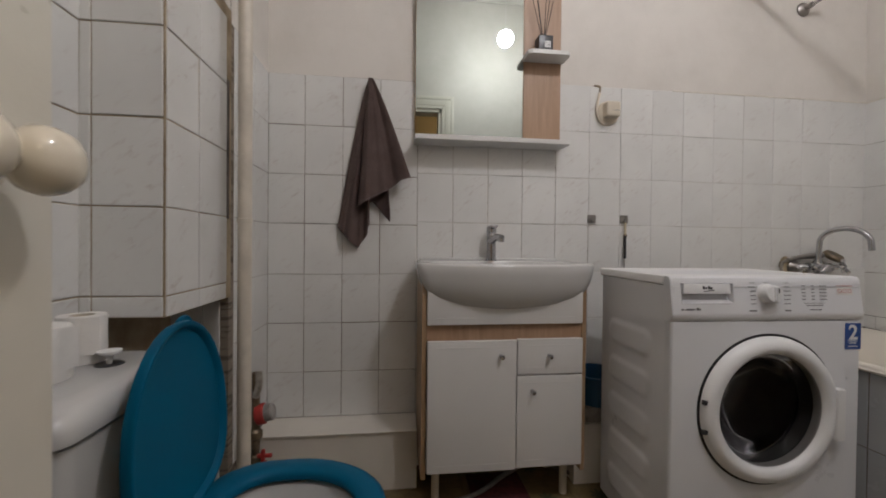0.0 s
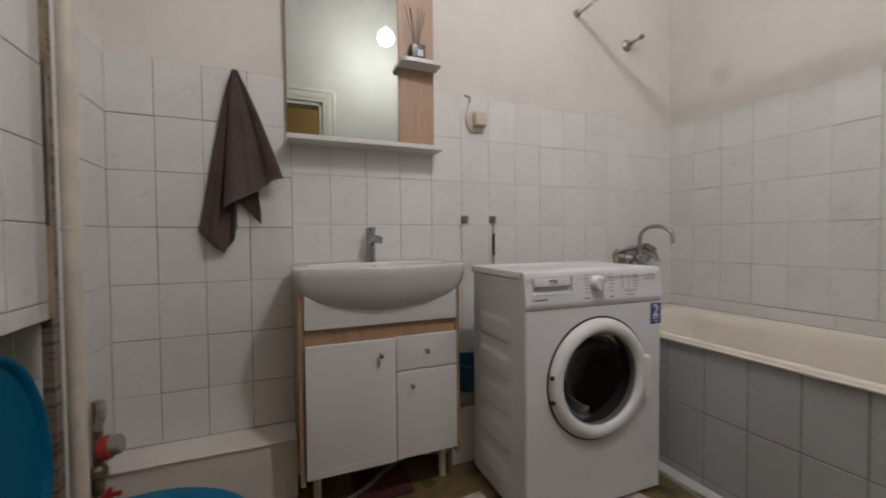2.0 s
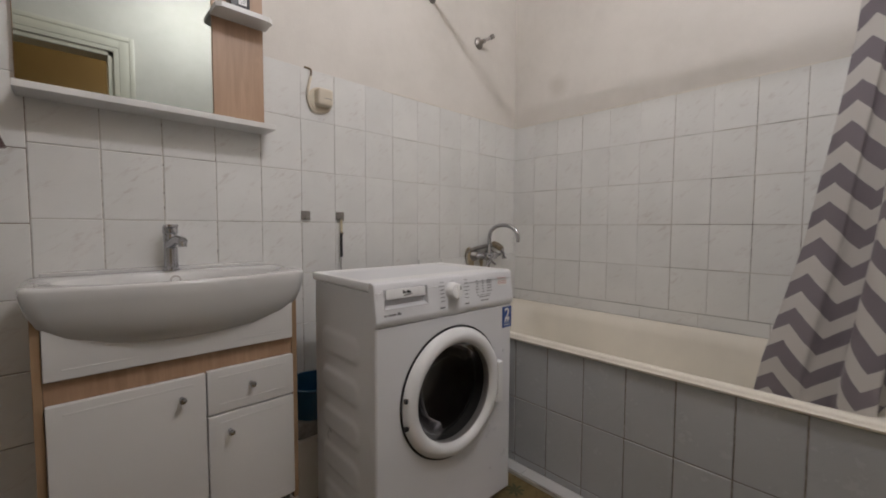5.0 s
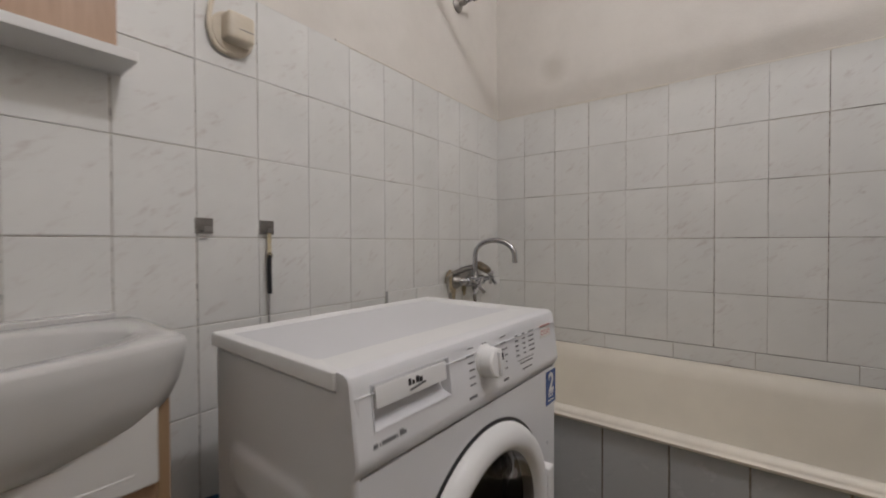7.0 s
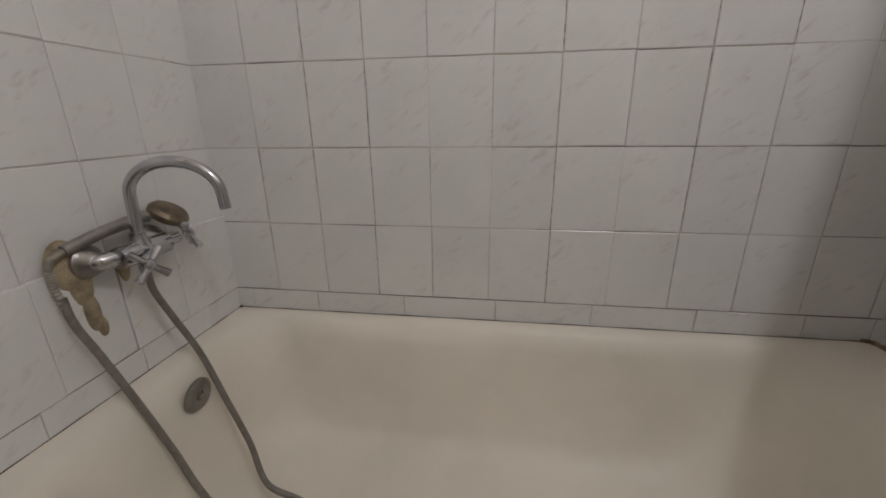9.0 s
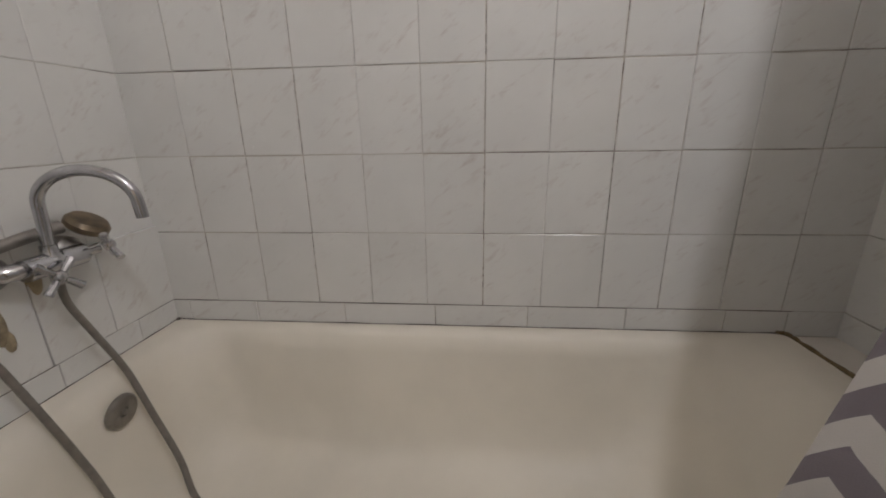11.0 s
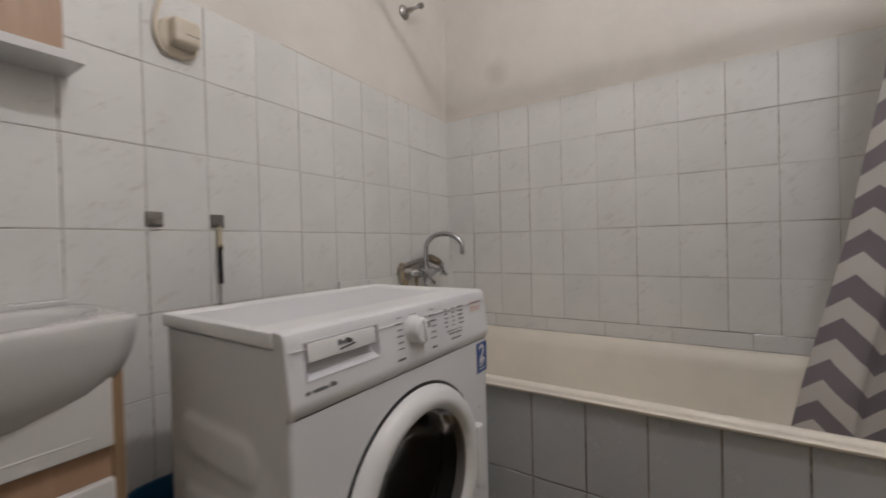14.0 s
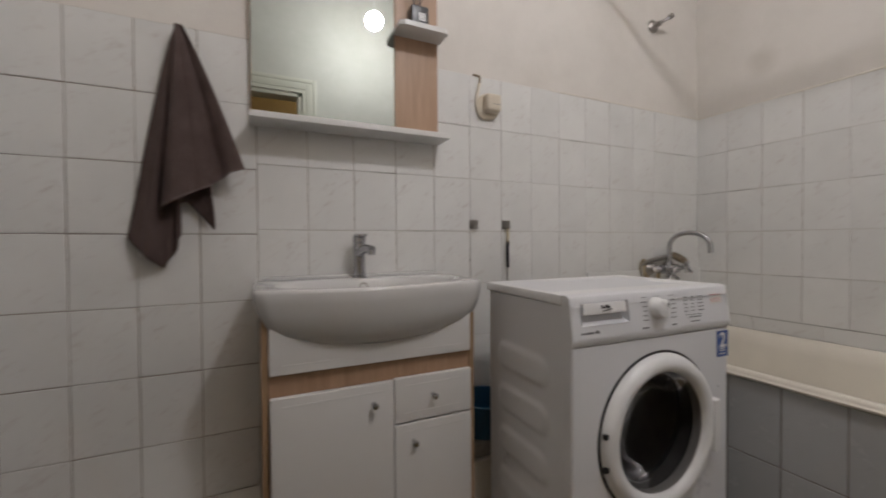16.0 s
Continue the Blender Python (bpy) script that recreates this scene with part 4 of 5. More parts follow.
def diffuser():
    d = thing("reed_diffuser", "black cube reed diffuser with thin black reeds on the upper shelf", "diffuser")
    x, y, z = 0.572, 1.630, 1.7042
    bm = boxed(x - 0.030, x + 0.030, y - 0.026, y + 0.026, z, z + 0.066, bevel=0.004, segments=3)
    part("bottle", bm, BLACK, d)
    bm = boxed(x - 0.006, x + 0.019, y - 0.0268, y - 0.0262, z + 0.016, z + 0.042)
    part("label_patch", bm, WHITE_INK, d, "small white square label", smooth=False)
    bm = bmesh.new()
    for i in range(4):
        for j in range(3):
            if (i * 3 + j * 5) % 4:
                box(bm, x - 0.003 + i * 0.005, x - 0.0005 + i * 0.005, y - 0.0272, y - 0.0267, z + 0.021 + j * 0.006, z + 0.0245 + j * 0.006)
    part("label_marks", bm, BLACK, d, smooth=False)
    bm = bmesh.new()
    lathe(bm, pose(x, y, z + 0.0655), [(0.011, 0), (0.011, 0.01), (0.007, 0.0105), (0.007, 0.001)], 20, False, False)
    part("neck", bm, BLACK, d)
    for dx, dy in ((-0.05, 0.0), (-0.022, 0.012), (0.004, -0.012), (0.024, 0.004), (0.042, 0.01), (-0.035, -0.01)):
        bm = bmesh.new()
        rod_between(bm, (x - dx * 0.1, y - dy * 0.1, z + 0.012), (x + dx, y + dy, z + 0.225), 0.0015, 6)
        part("reed", bm, REED, d)
diffuser()

# ---- towel ----
def towel():
    hook = thing("towel_hook", "small chrome hook under the top tiles", "hook")
    bm = bmesh.new()
    lathe(bm, pose(-0.125, N - 0.001, 1.56, 90, 0, 0), [(0.012, 0), (0.011, 0.004), (0.004, 0.006), (0.004, 0.028), (0.006, 0.031), (0.001, 0.033)], 18)
    part("peg", bm, CHROME, hook)
    bm = bmesh.new()
    def sheet(ends, nu, nv, depth, waves, curl=0.0):
        """A fan of cloth from the hook to the points (u, x, z) along its lower edge."""
        def at(u):
            for a, b in zip(ends, ends[1:]):
                if u <= b[0]:
                    k = (u - a[0]) / (b[0] - a[0])
                    return a[1] + (b[1] - a[1]) * k, a[2] + (b[2] - a[2]) * k
            return ends[-1][1:]
        grid = []
        for j in range(nv + 1):
            v = j / nv
            row = []
            for i in range(nu + 1):
                u = i / nu
                ex, ez = at(u)
                z = 1.572 + (ez - 1.572) * v
                x = -0.127 + (ex + 0.127) * v ** 0.84 + (u - 0.5) * 0.014
                y = depth
                for freq, amp, phase in waves:
                    y += amp * math.sin(freq * u + phase + 0.8 * v) * (0.25 + 0.75 * min(1, v * 1.8))
                y += 0.005 * noise.noise(Vector((x * 12, z * 8, depth * 50))) + curl * max(0, 1 - u / 0.14) ** 2 * min(1, v * 2)
                row.append(bm.verts.new((x, min(y - 0.010 * v, 1.690), z)))
            grid.append(row)
        for j in range(nv):
            for i in range(nu):
                bm.faces.new((grid[j][i], grid[j][i + 1], grid[j + 1][i + 1], grid[j + 1][i]))
        return [v.co.copy() for v in grid[-1]]
    sheet([(0, -0.247, 0.985), (0.2, -0.213, 0.945), (0.38, -0.172, 0.903), (0.55, -0.140, 0.955), (0.66, -0.128, 1.0), (0.74, -0.150, 1.075), (0.8, -0.12, 1.09), (0.9, -0.054, 1.010), (1, -0.058, 1.13)], 90, 60, 1.670, [(16.0, 0.014, 0.4), (37.0, 0.005, 1.0)])
    lower = sheet([(0, -0.172, 1.065), (0.12, -0.158, 1.072), (0.35, -0.110, 1.105), (0.6, -0.055, 1.135), (0.82, -0.012, 1.172), (1, 0.027, 1.184)], 60, 56, 1.645, [(7.5, 0.014, 2.2), (19.0, 0.005, 0.0), (43.0, 0.0015, 0.5)], 0.034)
    tw = thing("hand_towel", "dark mauve terry towel hanging in folds from one corner", "towel")
    ob = part("cloth", bm, TOWEL, tw, angle=180)
    so = ob.modifiers.new("thickness", "SOLIDIFY")
    so.thickness, so.offset = 0.004, 1
    bm = bmesh.new()
    tube(bm, [p + Vector((0, -0.003, 0.001 + 0.0015 * noise.noise(p * 90))) for p in lower], 0.0022, 8)
    part("hem", bm, HEM, tw, "paler stitched towel hem")
towel()

# ---- small things on the north wall ----
def wall_hook(x, z):
    h = thing("adhesive_hook", "square brushed steel adhesive wall hook", "hook", "hooks on the tiled wall")
    bm = boxed(x - 0.019, x + 0.019, 1.6925, 1.6958, z - 0.018, z + 0.018, bevel=0.001, segments=1)
    part("plate", bm, STEEL, h, smooth=False)
    bm = bmesh.new()
    box(bm, x - 0.009, x + 0.009, 1.676, 1.6923, z - 0.014, z - 0.010, 0.001, 1)
    box(bm, x - 0.009, x + 0.009, 1.675, 1.678, z - 0.014, z - 0.002, 0.001, 1)
    part("lip", bm, STEEL, h, smooth=False)
wall_hook(0.8235, 1.039)
wall_hook(0.9735, 1.039)

def hanging_tool():
    t = thing("hanging_tool", "black handled tool on a yellowed strap below the steel hook", "tool")
    x = 0.9725
    bm = boxed(x - 0.0055, x + 0.0055, 1.6795, 1.6815, 0.962, 1.028, bevel=0.0008, segments=1)
    part("strap", bm, STRAP, t, "yellowed plastic strap")
    bm = bmesh.new()
    tube(bm, [(x, 1.6805, 0.968), (x - 0.001, 1.6805, 0.945), (x, 1.6805, 0.868)], lambda s: 0.0062 if s > 0.1 else 0.0045, 12, 4)
    part("handle", bm, BLACK, t)
    bm = bmesh.new()
    rod_between(bm, (x, 1.684, 0.866), (x, 1.686, 0.70), 0.0022, 8)
    part("rod", bm, STEEL, t)
    bm = bmesh.new()
    tube(bm, [(x + 0.0065 * math.cos(a), 1.6795, 0.966 + 0.0075 * math.sin(a)) for a in [2 * math.pi * i / 18 for i in range(19)]], 0.0019, 8)
    part("ring", bm, BRASS, t, "small brass ring")
hanging_tool()

def junction_box():
    j = thing("wall_switch_box", "yellowed plastic box with a looped cable on the tiled wall", "switch")
    bm = boxed(0.868, 0.932, 1.648, 1.694, 1.474, 1.540, bevel=0.012, segments=4)
    part("cover", bm, BEIGE, j)
    bm = bmesh.new()
    lathe(bm, pose(0.895, 1.6955, 1.50, 90, 0, 0), [(0.052, 0), (0.051, 0.008), (0.046, 0.012), (0.001, 0.012)], 32)
    part("backplate", bm, BEIGE, j)
    bm = boxed(0.895, 0.926, 1.6470, 1.6482, 1.499, 1.5005)
    part("seam", bm, INK, j, smooth=False)
    bm = bmesh.new()
    tube(bm, [(0.880, 1.69, 1.452), (0.856, 1.688, 1.462), (0.842, 1.688, 1.50), (0.846, 1.688, 1.545), (0.856, 1.69, 1.585)], 0.0055, 10, 6)
    part("cable", bm, BEIGE, j)
    bm = bmesh.new()
    tube(bm, [(0.856, 1.69, 1.582), (0.858, 1.69, 1.607), (0.852, 1.6925, 1.615), (0.832, 1.694, 1.617)], 0.0038, 8, 5)
    part("wire_end", bm, BRASS, j, "bare dark wire end")
    j.matrix_basis = pose(-0.006, 0, 0)
junction_box()

# ---- shower outlet, curtain rod, curtain ----
def shower_outlet():
    o = thing("shower_arm_stub", "chrome shower wall outlet high over the bath", "shower outlet")
    x, z = 1.849, 2.03
    bm = bmesh.new()
    lathe(bm, pose(x, N, z, 90, 0, 0), [(0.032, 0), (0.031, 0.006), (0.02, 0.016), (0.012, 0.018), (0.012, 0.045), (0.001, 0.046)], 28)
    part("flange", bm, STEEL, o)
    bm = bmesh.new()
    tube(bm, [(x, N - 0.035, z), (x + 0.010, N - 0.052, z + 0.006), (x + 0.026, N - 0.072, z + 0.018)], 0.0075, 12, 4)
    part("arm", bm, CHROME, o)
    bm = bmesh.new()
    tube(bm, [(x + 0.024, N - 0.070, z + 0.016), (x + 0.036, N - 0.080, z + 0.026)], 0.0125, 14)
    part("nut", bm, HOSE, o, "dark open threaded end")
shower_outlet()

RODX, RODZ = 1.495, 2.135
rod = thing("shower_curtain_rod", "white shower curtain rod fixed to the plaster", "curtain rod")
bm = bmesh.new()
rod_between(bm, (RODX, N - 0.012, RODZ), (RODX, S + 0.012, RODZ), 0.0125, 18)
part("tube", bm, RING_WHITE, rod)
for yy, turn in ((N, 90), (S, -90)):
    bm = bmesh.new()
    lathe(bm, pose(RODX, yy, RODZ, turn, 0, 0), [(0.021, 0), (0.020, 0.008), (0.0145, 0.013), (0.0145, 0.026)], 24)
    part("end_cap", bm, STEEL, rod)


def curtain():
    c = thing("shower_curtain", "white curtain with grey chevrons drawn aside, hanging into the tub", "curtain")
    bm = bmesh.new()
    uvl = bm.loops.layers.uv.new("UVMap")
    nu, nv = 240, 70
    width, height = 0.80, 1.70
    grid, uvs = [], []
    hang = [(0.30, 1.70, 0.42), (0.50, 1.69, 0.385), (0.60, 1.68, 0.368), (0.70, 1.68, 0.345), (0.80, 1.68, 0.322), (0.95, 1.68, 0.288), (1.10, 1.67, 0.265), (1.30, 1.655, 0.232), (1.50, 1.64, 0.205), (1.85, 1.58, 0.18), (2.12, 1.51, 0.165)]
    def free_edge(z):
        for (za, xa, ya), (zb, xb, yb) in zip(hang, hang[1:]):
            if z <= zb:
                k = (z - za) / (zb - za)
                return xa + (xb - xa) * k, ya + (yb - ya) * k
        return hang[-1][1:]
    for j in range(nv + 1):
        v = j / nv
        z0 = 2.105 - height * v
        row, uvrow = [], []
        ex, ey = free_edge(z0)
        for i in range(nu + 1):
            u = i / nu
            near = min(1, u * 2.6)
            amp = (0.026 + 0.020 * v) * near
            ph = 2 * math.pi * (3.3 * u ** 1.25) + 0.5 * math.sin(3 * v)
            drift = 0.5 * noise.noise(Vector((u * 5, v * 2.2, 1.3)))
            x = ex + (RODX + 0.045 + 0.06 * v - ex) * min(1, u * 1.9) ** 1.2 - amp * math.sin(ph + drift) + 0.010 * near * noise.noise(Vector((u * 12, v * 6, 4)))
            y = ey + (-0.075 - ey) * u ** 0.9 + 0.016 * math.sin(2 * ph + 0.7) * near
            z = z0 if y > 0.2 else max(z0, RIM + 0.006 - 0.16 * max(0, y - 0.1) / 0.1)
            row.append(bm.verts.new((x, y, z)))
            if i:
                p = row[-2].co
                uvrow.append((uvrow[-1][0] + math.hypot(x - p.x, y - p.y), v * height))
            else:
                uvrow.append((0.0, v * height))
        grid.append(row)
        uvs.append(uvrow)
    for j in range(nv):
        for i in range(nu):
            f = bm.faces.new((grid[j][i], grid[j][i + 1], grid[j + 1][i + 1], grid[j + 1][i]))
            for lp, (jj, ii) in zip(f.loops, ((j, i), (j, i + 1), (j + 1, i + 1), (j + 1, i))):
                lp[uvl].uv = uvs[jj][ii]
    me = bpy.data.meshes.new("cloth")
    bm.to_mesh(me)
    bm.free()
    me.materials.append(CURTAIN)
    me.shade_smooth()
    ob = new("cloth", me)
    ob.parent = c
    for k in range(9):
        y = 0.15 - 0.028 * k
        bm = bmesh.new()
        loop = [Vector((RODX + 0.017 * math.cos(a), y, RODZ - 0.008 + 0.024 * math.sin(a))) for a in [2 * math.pi * i / 20 for i in range(20)]]
        tube(bm, loop + [loop[0]], 0.0018, 6)
        part("ring", bm, RING_WHITE, c)
curtain()

# ---- bath tap with shower hose ----
def cross_handle(bm, m):
    lathe(bm, m, [(0.010, 0), (0.012, 0.004), (0.012, 0.016), (0.008, 0.022), (0.001, 0.024)], 18)
    for k in range(4):
        a = math.radians(45 + 90 * k)
        d = Vector((math.cos(a), math.sin(a), 0))
        tube(bm, [m @ (d * 0.008 + Vector((0, 0, 0.012))), m @ (d * 0.040 + Vector((0, 0, 0.012)))], lambda s: 0.0058 + 0.0026 * s, 10)


def bath_tap():
    t = thing("bath_mixer_tap", "chrome wall mixer tap with a swan-neck spout and shower hose", "tap")
    xl, xr, z = 1.80, 1.945, 0.834
    yc = 1.628
    for x in (xl, xr):
        bm = bmesh.new()
        lathe(bm, pose(x, N, z, 90, 0, 0), [(0.034, 0), (0.034, 0.010), (0.031, 0.030), (0.024, 0.036), (0.020, 0.050), (0.015, 0.055)], 28)
        part("flange", bm, STEEL, t, "dull wall flange")
    bm = bmesh.new()
    for x, xx in ((xl, 1.845), (xr, 1.90)):
        tube(bm, [(x, N - 0.03, z), (x, yc + 0.02, z), (xx, yc, z)], 0.016, 16, 5)
    rod_between(bm, (1.818, yc, z), (1.930, yc, z), 0.0215, 20)
    lathe(bm, pose(1.872, yc, z - 0.045), [(0.010, 0), (0.0125, 0.004), (0.0125, 0.03), (0.017, 0.036), (0.0195, 0.045), (0.0195, 0.06), (0.0145, 0.068), (0.0145, 0.08)], 22)
    part("body", bm, CHROME, t)
    bm = bmesh.new()
    cross_handle(bm, pose(1.850, yc - 0.024, z - 0.022, 78, 0, -15))
    part("cross_handle", bm, CHROME, t)
    bm = bmesh.new()
    rod_between(bm, (1.915, yc, z), (1.958, yc - 0.012, z + 0.004), 0.011)
    cross_handle(bm, pose(1.962, yc - 0.018, z + 0.004, 70, 0, 55))
    part("cross_handle", bm, CHROME, t)
    bm = bmesh.new()
    pts = [(1.872, yc, z + 0.03), (1.877, yc, z + 0.106)]
    for i in range(0, 13):
        a = math.pi * i / 12 * 0.98
        r = 0.086
        d = r * (1 - math.cos(a))
        pts.append((1.877 + d * 0.23, yc - d * 0.97, z + 0.110 + 0.064 * math.sin(a)))
    end = pts[-1]
    pts.append((end[0] + 0.001, end[1] - 0.002, end[2] - 0.034))
    tube(bm, pts, 0.0108, 16, 3)
    part("spout", bm, CHROME, t, "curved swan-neck spout")
    # handset lying across the inlets
    bm = bmesh.new()
    tube(bm, [(1.765, 1.672, z + 0.032), (1.83, 1.666, z + 0.046), (1.90, 1.662, z + 0.054), (1.93, 1.66, z + 0.056)], lambda s: 0.0105 + 0.003 * s, 14, 5)
    part("handset_handle", bm, STEEL, t)
    bm = bmesh.new()
    lathe(bm, pose(1.980, 1.652, z + 0.050, 32, 10, 0), [(0.001, 0.016), (0.034, 0.014), (0.041, 0.005), (0.041, -0.005), (0.036, -0.010), (0.001, -0.011)], 30)
    part("handset_head", bm, BRASS, t, "limescaled brown shower head")
    bm = bmesh.new()
    tube(bm, [(1.768, 1.672, z + 0.032), (1.738, 1.672, z + 0.018), (1.726, 1.662, z - 0.02), (1.728, 1.648, z - 0.085)], lambda s: 0.0066 + 0.0010 * math.sin(s * 190), 12, 60)
    part("hose_sleeve", bm, SLEEVE, t, "ribbed metal hose end")
    bm = bmesh.new()
    hose = [(1.728, 1.655, z - 0.04), (1.728, 1.648, z - 0.09), (1.748, 1.64, z - 0.17), (1.759, 1.605, z - 0.28), (1.772, 1.57, z - 0.41), (1.762, 1.52, z - 0.50), (1.745, 1.42, z - 0.60), (1.755, 1.31, z - 0.638), (1.80, 1.26, z - 0.642), (1.85, 1.30, z - 0.638), (1.87, 1.38, z - 0.625),
            (1.868, 1.45, z - 0.585), (1.90, 1.50, z - 0.50), (1.918, 1.555, z - 0.39), (1.925, 1.60, z - 0.275), (1.898, 1.618, z - 0.17), (1.875, yc, z - 0.09), (1.872, yc, z - 0.04)]
    tube(bm, hose, 0.0072, 12, 8)
    part("hose", bm, HOSE, t, "grey plastic shower hose hanging into the tub")
bath_tap()
bm = bmesh.new()
for cxx, czz, rx, rz in ((1.772, 0.834, 0.034, 0.050), (1.785, 0.80, 0.024, 0.055), (1.79, 0.735, 0.016, 0.045), (1.872, 0.80, 0.014, 0.04), (1.80, 0.70, 0.010, 0.025)):
    lathe(bm, pose(cxx, N - 0.0120, czz, 90, 0, 0) @ Matrix.Diagonal((1, rz / rx, 1, 1)), [(rx, 0), (rx * 0.8, 0.009), (rx * 0.4, 0.013), (0.001, 0.012)], 20)
tagged(finish("wall_patch", bm, PUTTY, None, True), "yellow-brown patch of old filler round the bath tap inlets", "wall patch")

# ---- pipe and water meter ----
def riser():
    p = thing("riser_pipe", "cream painted steel riser pipe from floor to ceiling", "pipe")
    bm = bmesh.new()
    lathe(bm, pose(-0.432, 1.20, 0), [(0.0180, 0), (0.0180, 0.975), (0.0200, 0.977), (0.0200, 0.985), (0.0180, 0.987), (0.0180, CEIL - 0.001)], 28, False, False)
    part("tube", bm, PIPE_PAINT, p)
riser()

def meter():
    g = thing("water_meter", "water meter with a red ring on brown pipework", "water meter")
    bm = bmesh.new()
    rod_between(bm, (-0.50, 1.50, 0.10), (-0.50, 1.50, 0.47), 0.013, 16)
    lathe(bm, pose(-0.50, 1.50, 0.235), [(0.013, 0), (0.022, 0.01), (0.022, 0.03), (0.013, 0.04)], 12)
    lathe(bm, pose(-0.50, 1.50, 0.15), [(0.013, 0), (0.02, 0.008), (0.02, 0.03), (0.013, 0.036)], 12)
    part("pipe", bm, BRASS, g)
    bm = bmesh.new()
    lathe(bm, pose(-0.495, 1.50, 0.322, 0, 78, 0), [(0.034, 0.0), (0.036, 0.006), (0.036, 0.024), (0.032, 0.028)], 28)
    part("ring", bm, RED_PLASTIC, g)
    bm = bmesh.new()
    lathe(bm, pose(-0.467, 1.50, 0.328, 0, 78, 0), [(0.030, 0.0), (0.030, 0.022), (0.026, 0.026), (0.001, 0.027)], 28)
    part("dial_case", bm, METER_GREY, g, "grey meter housing")
    bm = bmesh.new()
    tube(bm, [(-0.49, 1.495, 0.475), (-0.485, 1.485, 0.43), (-0.497, 1.48, 0.39)], 0.012, 12, 5)
    part("braided_hose", bm, BRAID, g)
    bm = bmesh.new()
    box(bm, -0.492, -0.442, 1.482, 1.494, 0.178, 0.19, 0.003)
    box(bm, -0.478, -0.466, 1.48, 1.496, 0.15, 0.205, 0.003)
    lathe(bm, pose(-0.47, 1.488, 0.135), [(0.016, 0), (0.017, 0.006), (0.01, 0.03), (0.001, 0.031)], 12)
    part("valve_lever", bm, RED_PLASTIC, g, "red valve lever")
meter()

# ---- toilet ----
def toilet():
    t = thing("toilet", "white ceramic toilet with a raised teal lid and seat", "toilet")
    yc = 0.828
    def oval(x0, x1, hw, z, n=48):
        pts = []
        xm = x0 + (x1 - x0) * 0.45
        for i in range(n):
            a = 2 * math.pi * i / n
            c, s = math.cos(a), math.sin(a)
            if c >= 0:
                pts.append((xm + (x1 - xm) * c, yc + hw * s, z))
            else:
                e = 3.0
                r = (abs(c) ** e + abs(s) ** e) ** (-1 / e)
                pts.append((xm + (xm - x0) * c * r, yc + hw * s * r, z))
        return pts
    bm = bmesh.new()
    rings(bm, [oval(-0.56, -0.22, 0.11, 0.0), oval(-0.56, -0.24, 0.10, 0.05), oval(-0.54, -0.2, 0.10, 0.18), oval(-0.50, -0.12, 0.15, 0.31), oval(-0.47, -0.055, 0.174, 0.385), oval(-0.465, -0.05, 0.176, 0.398), oval(-0.44, -0.065, 0.162, 0.402),
               oval(-0.37, -0.09, 0.125, 0.395), oval(-0.35, -0.11, 0.115, 0.35), oval(-0.3, -0.12, 0.08, 0.26), oval(-0.25, -0.17, 0.04, 0.23)], True, True, True)
    part("bowl", bm, CERAMIC, t, angle=60)
    bm = bmesh.new()
    out0 = lambda k, z: oval(-0.415 + k, -0.036 - k, 0.184 - k, z)
    in0 = lambda k, z: oval(-0.345 - k, -0.10 + k, 0.118 + k, z)
    rings(bm, [out0(0.003, 0.406), out0(0, 0.412), out0(0.002, 0.42), out0(0.014, 0.4275), in0(0.022, 0.4285), in0(0.008, 0.425), in0(0.002, 0.417), in0(0.004, 0.407), out0(0.003, 0.406)], True, False, False)
    box(bm, -0.43, -0.375, yc - 0.09, yc + 0.09, 0.404, 0.422, 0.006)
    part("seat", bm, TEAL, t, "glossy teal plastic seat", angle=60)
    bm = bmesh.new()
    m = pose(-0.392, yc + 0.006, 0.425, 0, -93, 0)
    def plate(k, z):
        n = 48
        pts = []
        L, hw = 0.353, 0.161
        for i in range(n):
            a = 2 * math.pi * i / n
            c, s = math.cos(a), math.sin(a)
            xm = L * 0.42
            if c >= 0:
                p = (xm + (L - k - xm) * c, (hw - k) * s)
            else:
                r = (abs(c) ** 3 + abs(s) ** 3) ** (-1 / 3)
                p = (xm + (xm - k) * c * r, (hw - k) * s * r)
            pts.append(m @ Vector((p[0], p[1], z)))
        return pts
    rings(bm, [plate(0.05, 0.007), plate(0.017, 0.005), plate(0.012, -0.003), plate(0.007, -0.006), plate(0.002, -0.005), plate(0, 0.001), plate(0.004, 0.013), plate(0.02, 0.018), plate(0.06, 0.021)], True, True, True)
    lathe(bm, m @ pose(0.333, 0.036, 0.008), [(0.001, 0.0), (0.024, 0.0), (0.026, 0.006), (0.022, 0.012), (0.001, 0.013)], 20)
    part("lid", bm, TEAL, t, "raised teal lid with a rounded rim", angle=50)
    # cistern
    bm = bmesh.new()
    R = lambda i, z: rounded_rect(-0.67 + i, -0.452 - i, yc - 0.205 + i, yc + 0.150 - i, 0.035, z, 7)
    rings(bm, [R(0.035, 0.37), R(0.02, 0.40), R(0.008, 0.48), R(0.004, 0.642)], True, True, True)
    part("cistern", bm, CERAMIC, t, angle=50)
    bm = bmesh.new()
    rings(bm, [R(0.003, 0.646), R(-0.004, 0.650), R(-0.006, 0.668), R(-0.001, 0.686), R(0.014, 0.694), R(0.04, 0.697)], True, True, True)
    part("cistern_lid", bm, CERAMIC, t, angle=50)
    bm = bmesh.new()
    lathe(bm, pose(-0.54, 0.852, 0.6965), [(0.022, 0), (0.022, 0.002), (0.001, 0.0022)], 24)
    part("button_well", bm, BLACK, t, "dark hole under the flush knob")
